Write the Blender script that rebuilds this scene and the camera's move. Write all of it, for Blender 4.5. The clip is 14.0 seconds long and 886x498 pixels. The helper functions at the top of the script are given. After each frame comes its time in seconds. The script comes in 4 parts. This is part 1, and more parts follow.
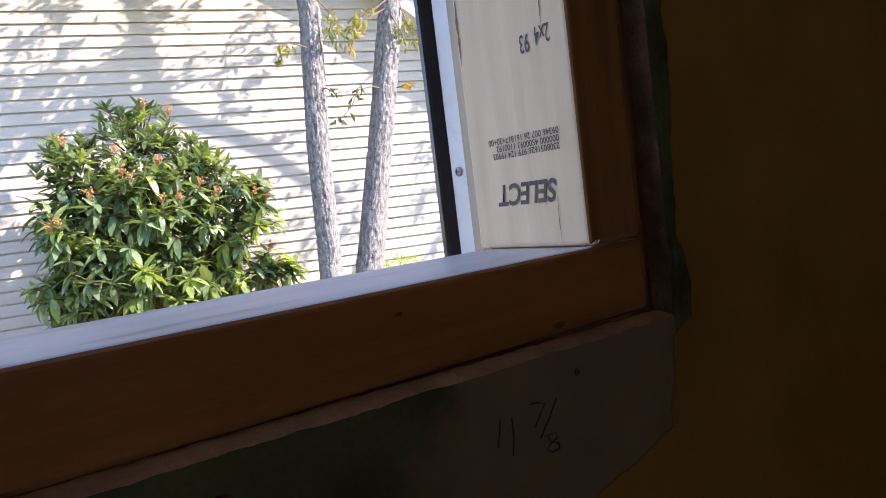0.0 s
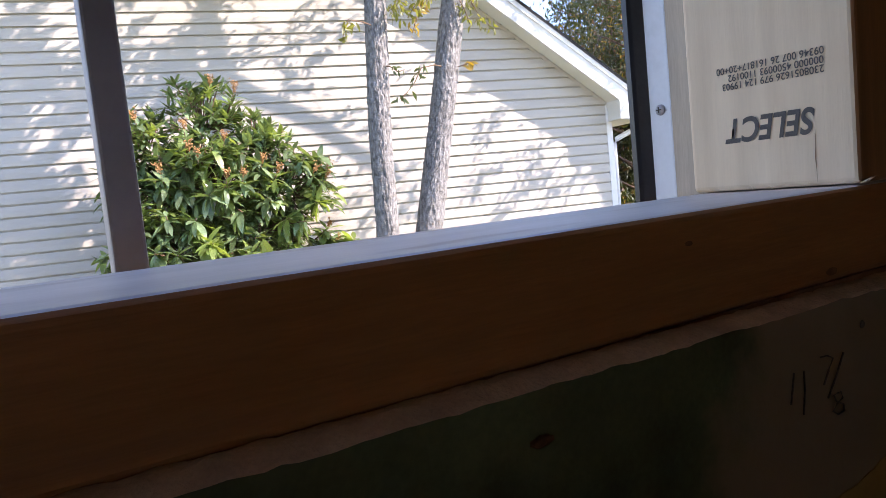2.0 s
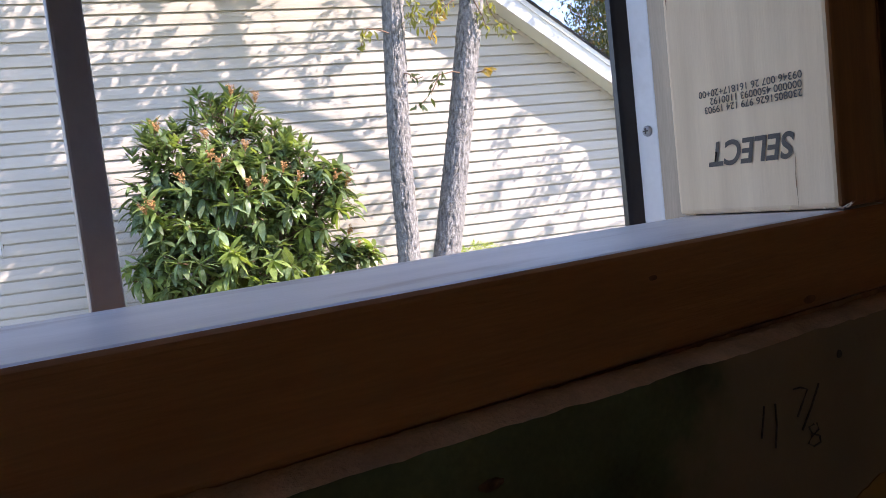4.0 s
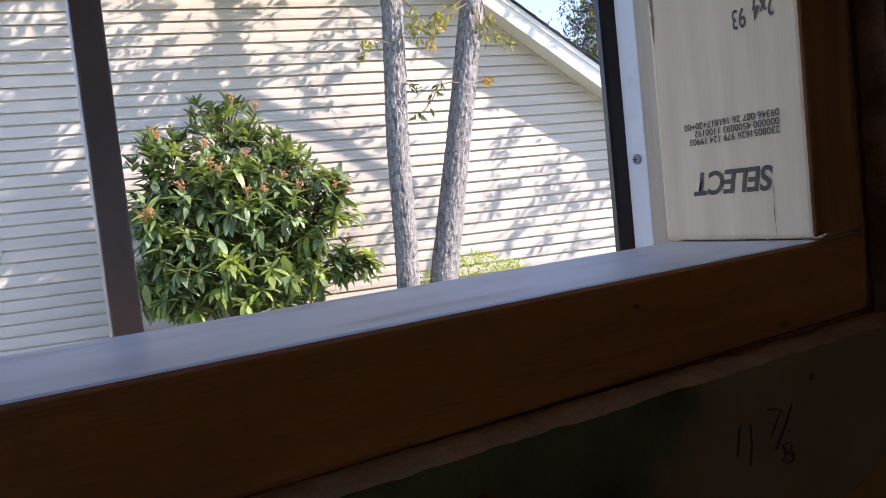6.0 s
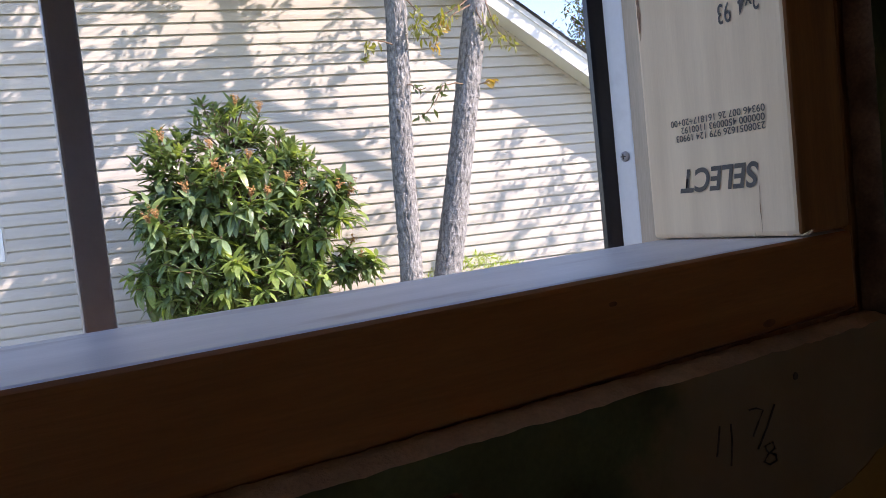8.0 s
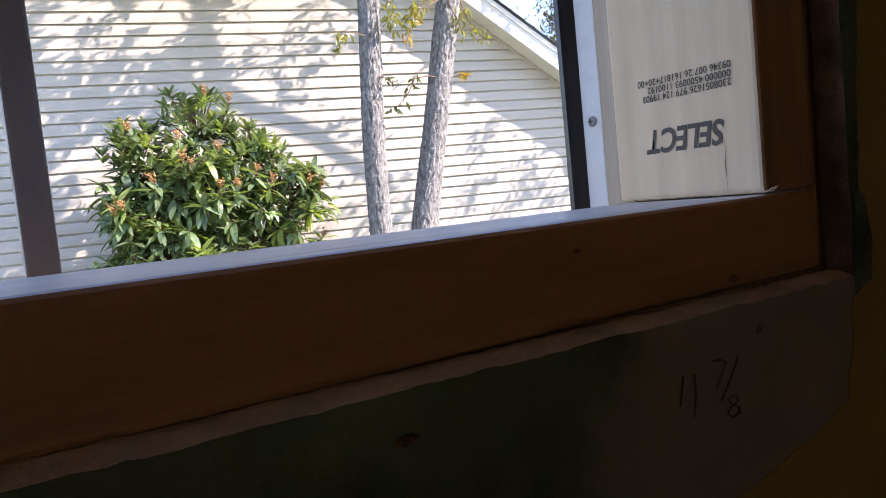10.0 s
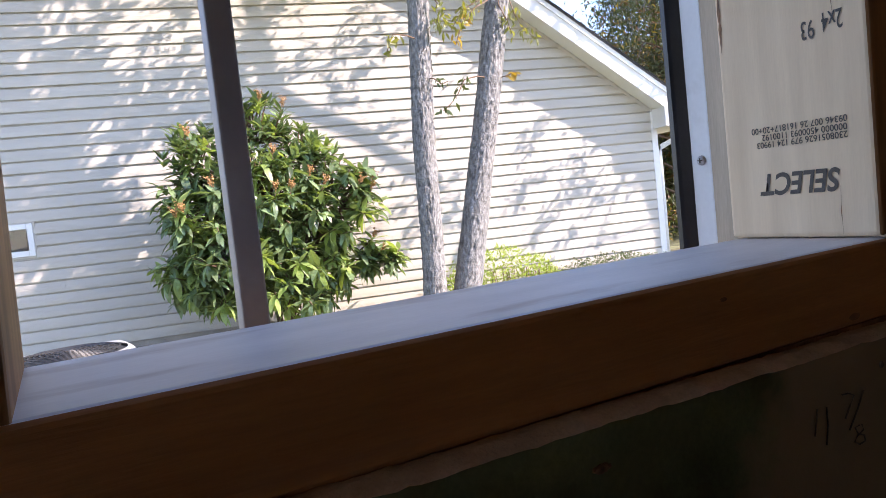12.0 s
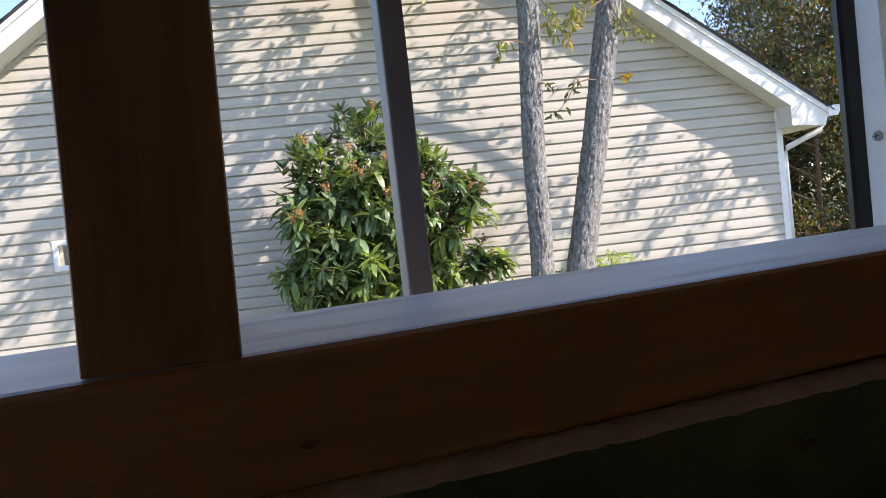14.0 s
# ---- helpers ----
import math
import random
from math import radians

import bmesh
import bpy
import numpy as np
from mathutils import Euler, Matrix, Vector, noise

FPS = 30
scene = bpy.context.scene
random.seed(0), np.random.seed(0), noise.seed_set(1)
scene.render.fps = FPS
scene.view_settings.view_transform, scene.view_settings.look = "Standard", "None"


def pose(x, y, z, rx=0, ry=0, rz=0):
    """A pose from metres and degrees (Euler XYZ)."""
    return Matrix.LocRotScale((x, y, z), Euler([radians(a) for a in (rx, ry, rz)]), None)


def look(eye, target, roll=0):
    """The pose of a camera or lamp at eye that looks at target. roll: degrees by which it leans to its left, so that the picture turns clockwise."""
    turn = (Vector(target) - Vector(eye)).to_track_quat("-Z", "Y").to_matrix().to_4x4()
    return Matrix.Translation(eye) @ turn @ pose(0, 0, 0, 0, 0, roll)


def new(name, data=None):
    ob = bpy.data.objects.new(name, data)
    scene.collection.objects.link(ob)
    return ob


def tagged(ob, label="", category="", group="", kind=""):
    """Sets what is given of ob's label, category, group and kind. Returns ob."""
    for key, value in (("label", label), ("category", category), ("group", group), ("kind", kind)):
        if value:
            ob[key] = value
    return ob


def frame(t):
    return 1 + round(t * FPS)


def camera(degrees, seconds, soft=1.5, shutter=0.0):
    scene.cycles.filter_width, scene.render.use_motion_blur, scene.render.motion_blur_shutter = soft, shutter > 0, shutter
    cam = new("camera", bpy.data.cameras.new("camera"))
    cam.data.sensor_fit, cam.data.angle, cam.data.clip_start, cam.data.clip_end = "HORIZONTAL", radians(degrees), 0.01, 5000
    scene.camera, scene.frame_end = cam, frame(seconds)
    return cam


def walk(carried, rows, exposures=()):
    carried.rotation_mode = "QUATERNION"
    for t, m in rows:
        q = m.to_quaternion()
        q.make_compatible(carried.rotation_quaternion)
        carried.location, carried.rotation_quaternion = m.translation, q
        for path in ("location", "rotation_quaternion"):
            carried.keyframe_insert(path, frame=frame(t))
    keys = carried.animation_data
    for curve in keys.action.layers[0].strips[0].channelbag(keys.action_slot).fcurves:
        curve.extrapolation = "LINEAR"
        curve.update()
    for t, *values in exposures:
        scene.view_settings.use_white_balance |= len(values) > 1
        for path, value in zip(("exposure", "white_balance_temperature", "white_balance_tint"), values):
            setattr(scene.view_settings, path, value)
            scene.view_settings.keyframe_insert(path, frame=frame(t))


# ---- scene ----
cam = camera(65.01, 14.0, soft=0.7)
PATH = [
    (0, pose(-0.2466, -0.2149, 1.0290, 86.11, 6.92, -37.27)),
    (0.5, pose(-0.2739, -0.1814, 1.0133, 85.19, 5.14, -36.77)),
    (1, pose(-0.2855, -0.1760, 1.0234, 85.09, 5.61, -36.16)),
    (1.5, pose(-0.2960, -0.1618, 1.0256, 85.17, 5.63, -34.31)),
    (2, pose(-0.2931, -0.1429, 1.0144, 85.16, 5.63, -33.02)),
    (2.5, pose(-0.2837, -0.1519, 1.0223, 85.17, 5.75, -32.73)),
    (3, pose(-0.2873, -0.1519, 1.0249, 85.36, 5.80, -31.79)),
    (3.5, pose(-0.2762, -0.1520, 1.0214, 85.52, 6.33, -31.27)),
    (6, pose(-0.2851, -0.1686, 1.0308, 86.47, 5.98, -31.38)),
    (6.5, pose(-0.2760, -0.1681, 1.0274, 86.54, 6.12, -31.18)),
    (7, pose(-0.2796, -0.1676, 1.0286, 86.64, 6.00, -30.94)),
    (9.5, pose(-0.2652, -0.1767, 1.0174, 86.39, 5.61, -31.78)),
    (10, pose(-0.2697, -0.1672, 1.0109, 85.96, 5.67, -33.26)),
    (10.5, pose(-0.2751, -0.1632, 1.0139, 85.87, 5.42, -33.07)),
    (11, pose(-0.2803, -0.1648, 1.0170, 85.74, 5.64, -32.88)),
    (11.5, pose(-0.2845, -0.1718, 1.0220, 85.74, 5.73, -32.52)),
    (12, pose(-0.3249, -0.1757, 1.0373, 86.17, 6.15, -29.51)),
    (12.5, pose(-0.3356, -0.1735, 1.0365, 86.54, 6.16, -27.03)),
    (13, pose(-0.3488, -0.1717, 1.0362, 87.06, 6.48, -23.32)),
    (13.5, pose(-0.3585, -0.1580, 1.0310, 87.55, 6.59, -20.81)),
    (14, pose(-0.3475, -0.1640, 1.0255, 87.72, 6.35, -20.71)),
]
EXPOSURES = [(t, e + 1.68, 6700, tint) for t, e, tint in ((0.0, 0.6, 29), (1.0, 0.68, 28), (1.5, 0.52, 28), (3.0, 0.35, 28), (6.5, 0.12, 28), (9.5, 0.25, 28), (10.5, 0.52, 28), (11.5, 0.5, 28), (12.5, 0.2, 26), (13.0, 0.0, 23), (14.0, -0.2, 20))]
walk(cam, PATH, EXPOSURES)

# ---- sky, sun and exposure ----
SUN_TO = Vector((0.5355, -0.4488, 0.539)).normalized()
world = bpy.data.worlds.new("sky")
scene.world = world
world.use_nodes = True
wn = world.node_tree
sky = wn.nodes.new("ShaderNodeTexSky")
sky.sky_type, sky.sun_disc = "NISHITA", False
sky.sun_elevation = math.asin(SUN_TO.z)
sky.sun_rotation = math.atan2(SUN_TO.x, SUN_TO.y)
bg = wn.nodes["Background"]
sky.dust_density, sky.ozone_density = 0.2, 2.6
bg.inputs["Strength"].default_value = 0.13
wn.links.new(sky.outputs[0], bg.inputs["Color"])
sun = new("sun", bpy.data.lights.new("sun", "SUN"))
sun.data.energy, sun.data.angle, sun.data.color = 3.4, radians(0.45), (1.0, 0.905, 0.785)
sun.matrix_world = look(SUN_TO * 30, (0, 0, 0))


# ---- materials ----
def material(name, base, rough=0.6, metal=0.0, scale=20.0, vary=0.12, fine=200.0, bump=0.1, stretch=(1, 1, 1),
             tint=None, spots=0.0, spot_scale=6.0, spot_colour=(0.1, 0.08, 0.06), rand=0.0, coat=0.0, dist=0.002, spec=0.5):
    """A procedural surface: base colour broken up at two scales, optional stains, fine relief."""
    mat = bpy.data.materials.new(name)
    mat.use_nodes = True
    nt = mat.node_tree
    p = nt.nodes["Principled BSDF"]
    co = nt.nodes.new("ShaderNodeTexCoord")
    mp = nt.nodes.new("ShaderNodeMapping")
    mp.inputs["Scale"].default_value = stretch
    nt.links.new(co.outputs["Object"], mp.inputs["Vector"])
    n1 = nt.nodes.new("ShaderNodeTexNoise")
    n1.inputs["Scale"].default_value, n1.inputs["Detail"].default_value = scale, 5
    n2 = nt.nodes.new("ShaderNodeTexNoise")
    n2.inputs["Scale"].default_value, n2.inputs["Detail"].default_value = fine, 3
    nt.links.new(mp.outputs[0], n1.inputs["Vector"])
    nt.links.new(mp.outputs[0], n2.inputs["Vector"])
    ramp = nt.nodes.new("ShaderNodeValToRGB")
    lo = [max(c * (1 - 2 * vary), 0) for c in base]
    hi = [min(c * (1 + 2 * vary), 1) for c in (tint or base)]
    ramp.color_ramp.elements[0].position, ramp.color_ramp.elements[1].position = 0.3, 0.7
    ramp.color_ramp.elements[0].color, ramp.color_ramp.elements[1].color = (*lo, 1), (*hi, 1)
    nt.links.new(n1.outputs["Fac"], ramp.inputs["Fac"])
    out = ramp.outputs["Color"]
    mul = nt.nodes.new("ShaderNodeMix")
    mul.data_type, mul.blend_type = "RGBA", "MULTIPLY"
    mul.inputs["Factor"].default_value = 0.5
    fr = nt.nodes.new("ShaderNodeMapRange")
    fr.inputs["From Min"].default_value, fr.inputs["From Max"].default_value = 0.25, 0.75
    fr.inputs["To Min"].default_value, fr.inputs["To Max"].default_value = 1 - 2 * vary, 1.0 + vary
    nt.links.new(n2.outputs["Fac"], fr.inputs["Value"])
    nt.links.new(out, mul.inputs["A"])
    nt.links.new(fr.outputs["Result"], mul.inputs["B"])
    out = mul.outputs["Result"]
    if rand:
        oi = nt.nodes.new("ShaderNodeObjectInfo")
        geo = nt.nodes.new("ShaderNodeNewGeometry")
        add = nt.nodes.new("ShaderNodeMath")
        add.operation = "ADD"
        nt.links.new(oi.outputs["Random"], add.inputs[0])
        nt.links.new(geo.outputs["Random Per Island"], add.inputs[1])
        fra = nt.nodes.new("ShaderNodeMath")
        fra.operation = "FRACT"
        nt.links.new(add.outputs[0], fra.inputs[0])
        mr = nt.nodes.new("ShaderNodeMapRange")
        mr.inputs["To Min"].default_value, mr.inputs["To Max"].default_value = 1 - rand, 1 + rand
        nt.links.new(fra.outputs[0], mr.inputs["Value"])
        m2 = nt.nodes.new("ShaderNodeMix")
        m2.data_type, m2.blend_type = "RGBA", "MULTIPLY"
        m2.inputs["Factor"].default_value = 1.0
        nt.links.new(out, m2.inputs["A"])
        nt.links.new(mr.outputs["Result"], m2.inputs["B"])
        out = m2.outputs["Result"]
    if spots:
        n3 = nt.nodes.new("ShaderNodeTexNoise")
        n3.inputs["Scale"].default_value, n3.inputs["Detail"].default_value = spot_scale, 4
        nt.links.new(mp.outputs[0], n3.inputs["Vector"])
        sr = nt.nodes.new("ShaderNodeMapRange")
        sr.inputs["From Min"].default_value, sr.inputs["From Max"].default_value = 0.58, 0.7
        sr.inputs["To Max"].default_value = spots
        nt.links.new(n3.outputs["Fac"], sr.inputs["Value"])
        m3 = nt.nodes.new("ShaderNodeMix")
        m3.data_type = "RGBA"
        nt.links.new(sr.outputs["Result"], m3.inputs["Factor"])
        nt.links.new(out, m3.inputs["A"])
        m3.inputs["B"].default_value = (*spot_colour, 1)
        out = m3.outputs["Result"]
    nt.links.new(out, p.inputs["Base Color"])
    p.inputs["Roughness"].default_value, p.inputs["Metallic"].default_value = rough, metal
    p.inputs["Coat Weight"].default_value = coat
    p.inputs["Specular IOR Level"].default_value = spec
    b = nt.nodes.new("ShaderNodeBump")
    b.inputs["Strength"].default_value, b.inputs["Distance"].default_value = bump, dist
    nt.links.new(n2.outputs["Fac"], b.inputs["Height"])
    nt.links.new(b.outputs[0], p.inputs["Normal"])
    return mat


def leaf_material(name, base, tint, rough=0.35, rand=0.35, sheer=0.35):
    mat = material(name, base, rough, tint=tint, scale=9.0, fine=60.0, vary=0.15, bump=0.25, rand=rand, dist=0.004)
    nt = mat.node_tree
    p = nt.nodes["Principled BSDF"]
    tr = nt.nodes.new("ShaderNodeBsdfTranslucent")
    tr.inputs["Color"].default_value = (min(tint[0] * 2.2, 1), min(tint[1] * 2.2, 1), tint[2] * 0.9, 1)
    mx = nt.nodes.new("ShaderNodeMixShader")
    mx.inputs[0].default_value = sheer
    nt.links.new(p.outputs[0], mx.inputs[1])
    nt.links.new(tr.outputs[0], mx.inputs[2])
    nt.links.new(mx.outputs[0], nt.nodes["Material Output"].inputs["Surface"])
    return mat


SIDING = material("cream_vinyl", (0.505, 0.467, 0.403), 0.5, scale=1.3, vary=0.03, fine=90, bump=0.06, stretch=(1, 1, 8), rand=0.02)
WHITE = material("white_trim", (0.8, 0.8, 0.79), 0.45, scale=2.0, vary=0.03, fine=60, bump=0.04)
SOFFIT = material("white_soffit", (0.78, 0.77, 0.72), 0.5, scale=2.0, vary=0.03, fine=60, bump=0.04)
SHINGLE = material("dark_shingle", (0.05, 0.048, 0.05), 0.9, scale=5, vary=0.3, fine=120, bump=0.5)
VINYL = material("white_window_vinyl", (0.74, 0.77, 0.82), 0.4, scale=12, vary=0.03, fine=300, bump=0.05, spots=0.2, spot_scale=60, spot_colour=(0.45, 0.45, 0.46))
RUBBER = material("black_rubber", (0.012, 0.013, 0.018), 0.35, scale=40, vary=0.2, fine=400, bump=0.1)
SASH = material("grey_sash_metal", (0.36, 0.35, 0.355), 0.45, scale=20, vary=0.05, fine=300, bump=0.05)
STEEL = material("zinc_screw", (0.5, 0.5, 0.52), 0.4, 0.4, scale=80, vary=0.1, fine=900, bump=0.1)
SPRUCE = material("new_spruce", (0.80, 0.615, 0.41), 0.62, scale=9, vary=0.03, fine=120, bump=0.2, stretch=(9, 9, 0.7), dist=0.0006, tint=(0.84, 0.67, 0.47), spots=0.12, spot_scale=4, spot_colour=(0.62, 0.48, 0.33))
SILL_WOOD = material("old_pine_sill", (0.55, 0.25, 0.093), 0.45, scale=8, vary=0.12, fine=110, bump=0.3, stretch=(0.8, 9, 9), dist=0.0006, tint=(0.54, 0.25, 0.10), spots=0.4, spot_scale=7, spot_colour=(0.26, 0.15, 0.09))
# pale sill top: sky sheen put into the colour along with gypsum dust
SILL_SKY_DUST = material("dust_and_sky_sheen_on_sill", (0.78, 0.745, 0.715), 0.42, scale=10, vary=0.05, fine=140, bump=0.08, stretch=(1.2, 4, 4), dist=0.0004, spots=0.55, spot_scale=9, spot_colour=(0.36, 0.27, 0.22))
STUD = material("old_pine_stud_and_shaded_edge", (0.42, 0.20, 0.085), 0.6, scale=8, vary=0.14, fine=110, bump=0.12, stretch=(9, 9, 0.8), dist=0.0006, tint=(0.47, 0.24, 0.105))
SHEATH = material("weathered_shim_wood", (0.5, 0.42, 0.32), 0.7, scale=10, vary=0.1, fine=140, bump=0.3, stretch=(8, 8, 0.8), dist=0.0005)
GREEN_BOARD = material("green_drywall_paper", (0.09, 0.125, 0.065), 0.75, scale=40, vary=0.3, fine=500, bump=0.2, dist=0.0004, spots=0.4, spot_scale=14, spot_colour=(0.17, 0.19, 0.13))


def compound_over(mat, x0, x1, z0, z1, colour):
    """Joint compound smeared over a drywall face between the given limits, fading unevenly at its edge."""
    nt = mat.node_tree
    p = nt.nodes["Principled BSDF"]
    old = p.inputs["Base Color"].links[0].from_socket
    co = nt.nodes.new("ShaderNodeTexCoord")
    ns = nt.nodes.new("ShaderNodeTexNoise")
    ns.inputs["Scale"].default_value, ns.inputs["Detail"].default_value = 32.0, 4
    nt.links.new(co.outputs["Object"], ns.inputs["Vector"])
    sx = nt.nodes.new("ShaderNodeSeparateXYZ")
    nt.links.new(co.outputs["Object"], sx.inputs[0])

    def calc(op, a, b):
        n = nt.nodes.new("ShaderNodeMath")
        n.operation = op
        for i, v in enumerate((a, b)):
            if isinstance(v, (int, float)):
                n.inputs[i].default_value = v
            else:
                nt.links.new(v, n.inputs[i])
        return n.outputs[0]

    dx = calc("DIVIDE", calc("ABSOLUTE", calc("SUBTRACT", sx.outputs["X"], (x0 + x1) / 2), 0), (x1 - x0) / 2)
    dz = calc("DIVIDE", calc("ABSOLUTE", calc("SUBTRACT", sx.outputs["Z"], (z0 + z1) / 2), 0), (z1 - z0) / 2)
    d = calc("ADD", calc("MAXIMUM", dx, dz), calc("MULTIPLY", calc("SUBTRACT", ns.outputs["Fac"], 0.5), 1.3))
    mr = nt.nodes.new("ShaderNodeMapRange")
    mr.inputs["From Min"].default_value, mr.inputs["From Max"].default_value = 1.12, 0.86
    nt.links.new(d, mr.inputs["Value"])
    mx = nt.nodes.new("ShaderNodeMix")
    mx.data_type = "RGBA"
    nt.links.new(mr.outputs["Result"], mx.inputs["Factor"])
    nt.links.new(old, mx.inputs["A"])
    tone = nt.nodes.new("ShaderNodeMix")
    tone.data_type = "RGBA"
    tone.inputs["A"].default_value = (*[c * 0.75 for c in colour], 1)
    tone.inputs["B"].default_value = (*[c * 1.2 for c in colour], 1)
    nt.links.new(ns.outputs["Fac"], tone.inputs["Factor"])
    nt.links.new(tone.outputs["Result"], mx.inputs["B"])
    nt.links.new(mx.outputs["Result"], p.inputs["Base Color"])


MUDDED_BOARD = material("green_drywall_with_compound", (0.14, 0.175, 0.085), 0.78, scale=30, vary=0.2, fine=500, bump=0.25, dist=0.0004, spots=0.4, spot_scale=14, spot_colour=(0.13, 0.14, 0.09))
compound_over(MUDDED_BOARD, -0.105, 0.075, 0.88, 1.01, (0.34, 0.27, 0.175))
GYPSUM = material("gypsum_core", (0.60, 0.39, 0.23), 0.9, scale=60, vary=0.12, fine=700, bump=0.8, dist=0.001)
TORN_EDGE = material("brown_torn_paper_edge", (0.20, 0.125, 0.08), 0.9, scale=50, vary=0.3, fine=600, bump=0.7, dist=0.001, spots=0.5, spot_scale=40, spot_colour=(0.06, 0.045, 0.03))
PAINT = material("ochre_wall_paint", (0.44, 0.27, 0.075), 0.6, scale=14, vary=0.06, fine=260, bump=0.35, dist=0.0006, spots=0.15, spot_scale=9, spot_colour=(0.32, 0.2, 0.09))
CEILING = material("ceiling_white", (0.6, 0.55, 0.48), 0.9, scale=8, vary=0.04, fine=200, bump=0.2)
FLOOR = material("plywood_subfloor", (0.46, 0.23, 0.085), 0.7, scale=4, vary=0.15, fine=60, bump=0.2, stretch=(1, 8, 8))
INK = material("black_print_ink", (0.045, 0.038, 0.034), 0.6, scale=300, vary=0.3, fine=900, bump=0.0, tint=(0.085, 0.07, 0.06))
PENCIL = material("pencil_line", (0.085, 0.075, 0.065), 0.5, scale=400, vary=0.3, fine=1200, bump=0.0)
DARKROOM = material("dark_room", (0.03, 0.028, 0.03), 0.7, scale=3, vary=0.2, fine=20, bump=0.0)
BARK = material("grey_ridged_bark", (0.185, 0.183, 0.179), 0.92, scale=34, vary=0.22, fine=95, bump=1.0, stretch=(1, 1, 0.5), dist=0.016, tint=(0.262, 0.258, 0.25))
TWIG = material("brown_twig_bark", (0.16, 0.10, 0.065), 0.85, scale=30, vary=0.2, fine=90, bump=0.4)
LOQUAT = leaf_material("glossy_loquat_leaf", (0.10, 0.154, 0.086), (0.168, 0.238, 0.12), 0.27, 0.6, 0.24)
LOQUAT_NEW = leaf_material("young_loquat_leaf", (0.17, 0.25, 0.075), (0.24, 0.32, 0.10), 0.35, 0.25, 0.3)
BLOOM = material("pale_orange_flower_bud", (0.34, 0.165, 0.055), 0.9, scale=40, vary=0.25, fine=200, bump=0.6, tint=(0.46, 0.26, 0.11), rand=0.3)
OAK_LEAF = leaf_material("yellowing_oak_leaf", (0.09, 0.115, 0.035), (0.18, 0.185, 0.05), 0.45, 0.5, 0.45)
SHRUB_LEAF = leaf_material("lime_shrub_leaf", (0.16, 0.24, 0.045), (0.25, 0.33, 0.07), 0.45, 0.4, 0.35)
HEDGE_LEAF = leaf_material("dark_hedge_leaf", (0.06, 0.085, 0.04), (0.09, 0.12, 0.055), 0.4, 0.4, 0.2)
WOOD_GREEN = leaf_material("woodland_green_leaf", (0.026, 0.038, 0.013), (0.058, 0.07, 0.02), 0.5, 0.5, 0.35)
WOOD_GOLD = leaf_material("woodland_gold_leaf", (0.20, 0.14, 0.03), (0.32, 0.21, 0.035), 0.5, 0.4, 0.4)
WOOD_RUST = leaf_material("woodland_rust_leaf", (0.10, 0.05, 0.02), (0.16, 0.08, 0.025), 0.5, 0.4, 0.3)
GROUND = material("grass_and_leaf_litter", (0.13, 0.135, 0.065), 0.95, scale=3, vary=0.3, fine=40, bump=0.8, tint=(0.16, 0.165, 0.08), dist=0.03, spots=0.6, spot_scale=1.3, spot_colour=(0.16, 0.10, 0.06))
CONCRETE = material("foundation_concrete", (0.34, 0.31, 0.27), 0.9, scale=6, vary=0.1, fine=90, bump=0.4)
AC_PAINT = material("beige_metal_paint", (0.33, 0.34, 0.34), 0.45, scale=6, vary=0.06, fine=80, bump=0.05)
AC_DARK = material("dark_fan_plastic", (0.025, 0.027, 0.03), 0.5, scale=9, vary=0.15, fine=80, bump=0.05)


def glass_material(name, gloss):
    mat = bpy.data.materials.new(name)
    mat.use_nodes = True
    nt = mat.node_tree
    nt.nodes.remove(nt.nodes["Principled BSDF"])
    tr, gl = nt.nodes.new("ShaderNodeBsdfTransparent"), nt.nodes.new("ShaderNodeBsdfGlossy")
    tr.inputs[0].default_value = (0.97, 0.98, 0.98, 1)
    gl.inputs["Roughness"].default_value = 0.02
    lw = nt.nodes.new("ShaderNodeLayerWeight")
    pw = nt.nodes.new("ShaderNodeMath")
    pw.operation = "POWER"
    pw.inputs[1].default_value = 4.5
    nt.links.new(lw.outputs["Facing"], pw.inputs[0])
    fn = nt.nodes.new("ShaderNodeMath")
    fn.operation = "ADD"
    fn.inputs[1].default_value = gloss
    nt.links.new(pw.outputs[0], fn.inputs[0])
    mx = nt.nodes.new("ShaderNodeMixShader")
    nt.links.new(fn.outputs[0], mx.inputs[0])
    nt.links.new(tr.outputs[0], mx.inputs[1])
    nt.links.new(gl.outputs[0], mx.inputs[2])
    nt.links.new(mx.outputs[0], nt.nodes["Material Output"].inputs["Surface"])
    return mat


GLASS = glass_material("window_glass", 0.012)
FAR_GLASS = glass_material("house_window_glass", 0.04)


# ---- mesh helpers ----
def mesh_of(name, bm, mat, smooth=False):
    me = bpy.data.meshes.new(name)
    bm.normal_update()
    bm.to_mesh(me)
    bm.free()
    for m in (mat if isinstance(mat, (list, tuple)) else [mat]):
        me.materials.append(m)
    if smooth:
        me.polygons.foreach_set("use_smooth", [True] * len(me.polygons))
    return me


def part(name, bm, mat, parent=None, label="", smooth=False):
    ob = new(name, mesh_of(name, bm, mat, smooth))
    ob.parent = parent
    if label:
        tagged(ob, label)
    return ob


def structure(name, bm, mat, label, category, parent=None):
    return tagged(part(name, bm, mat, parent), label, category, kind="structure")


def empty(name, m=None, label="", category="", group="", kind=""):
    ob = new(name)
    ob.matrix_basis = m or Matrix()
    return tagged(ob, label, category, group, kind)


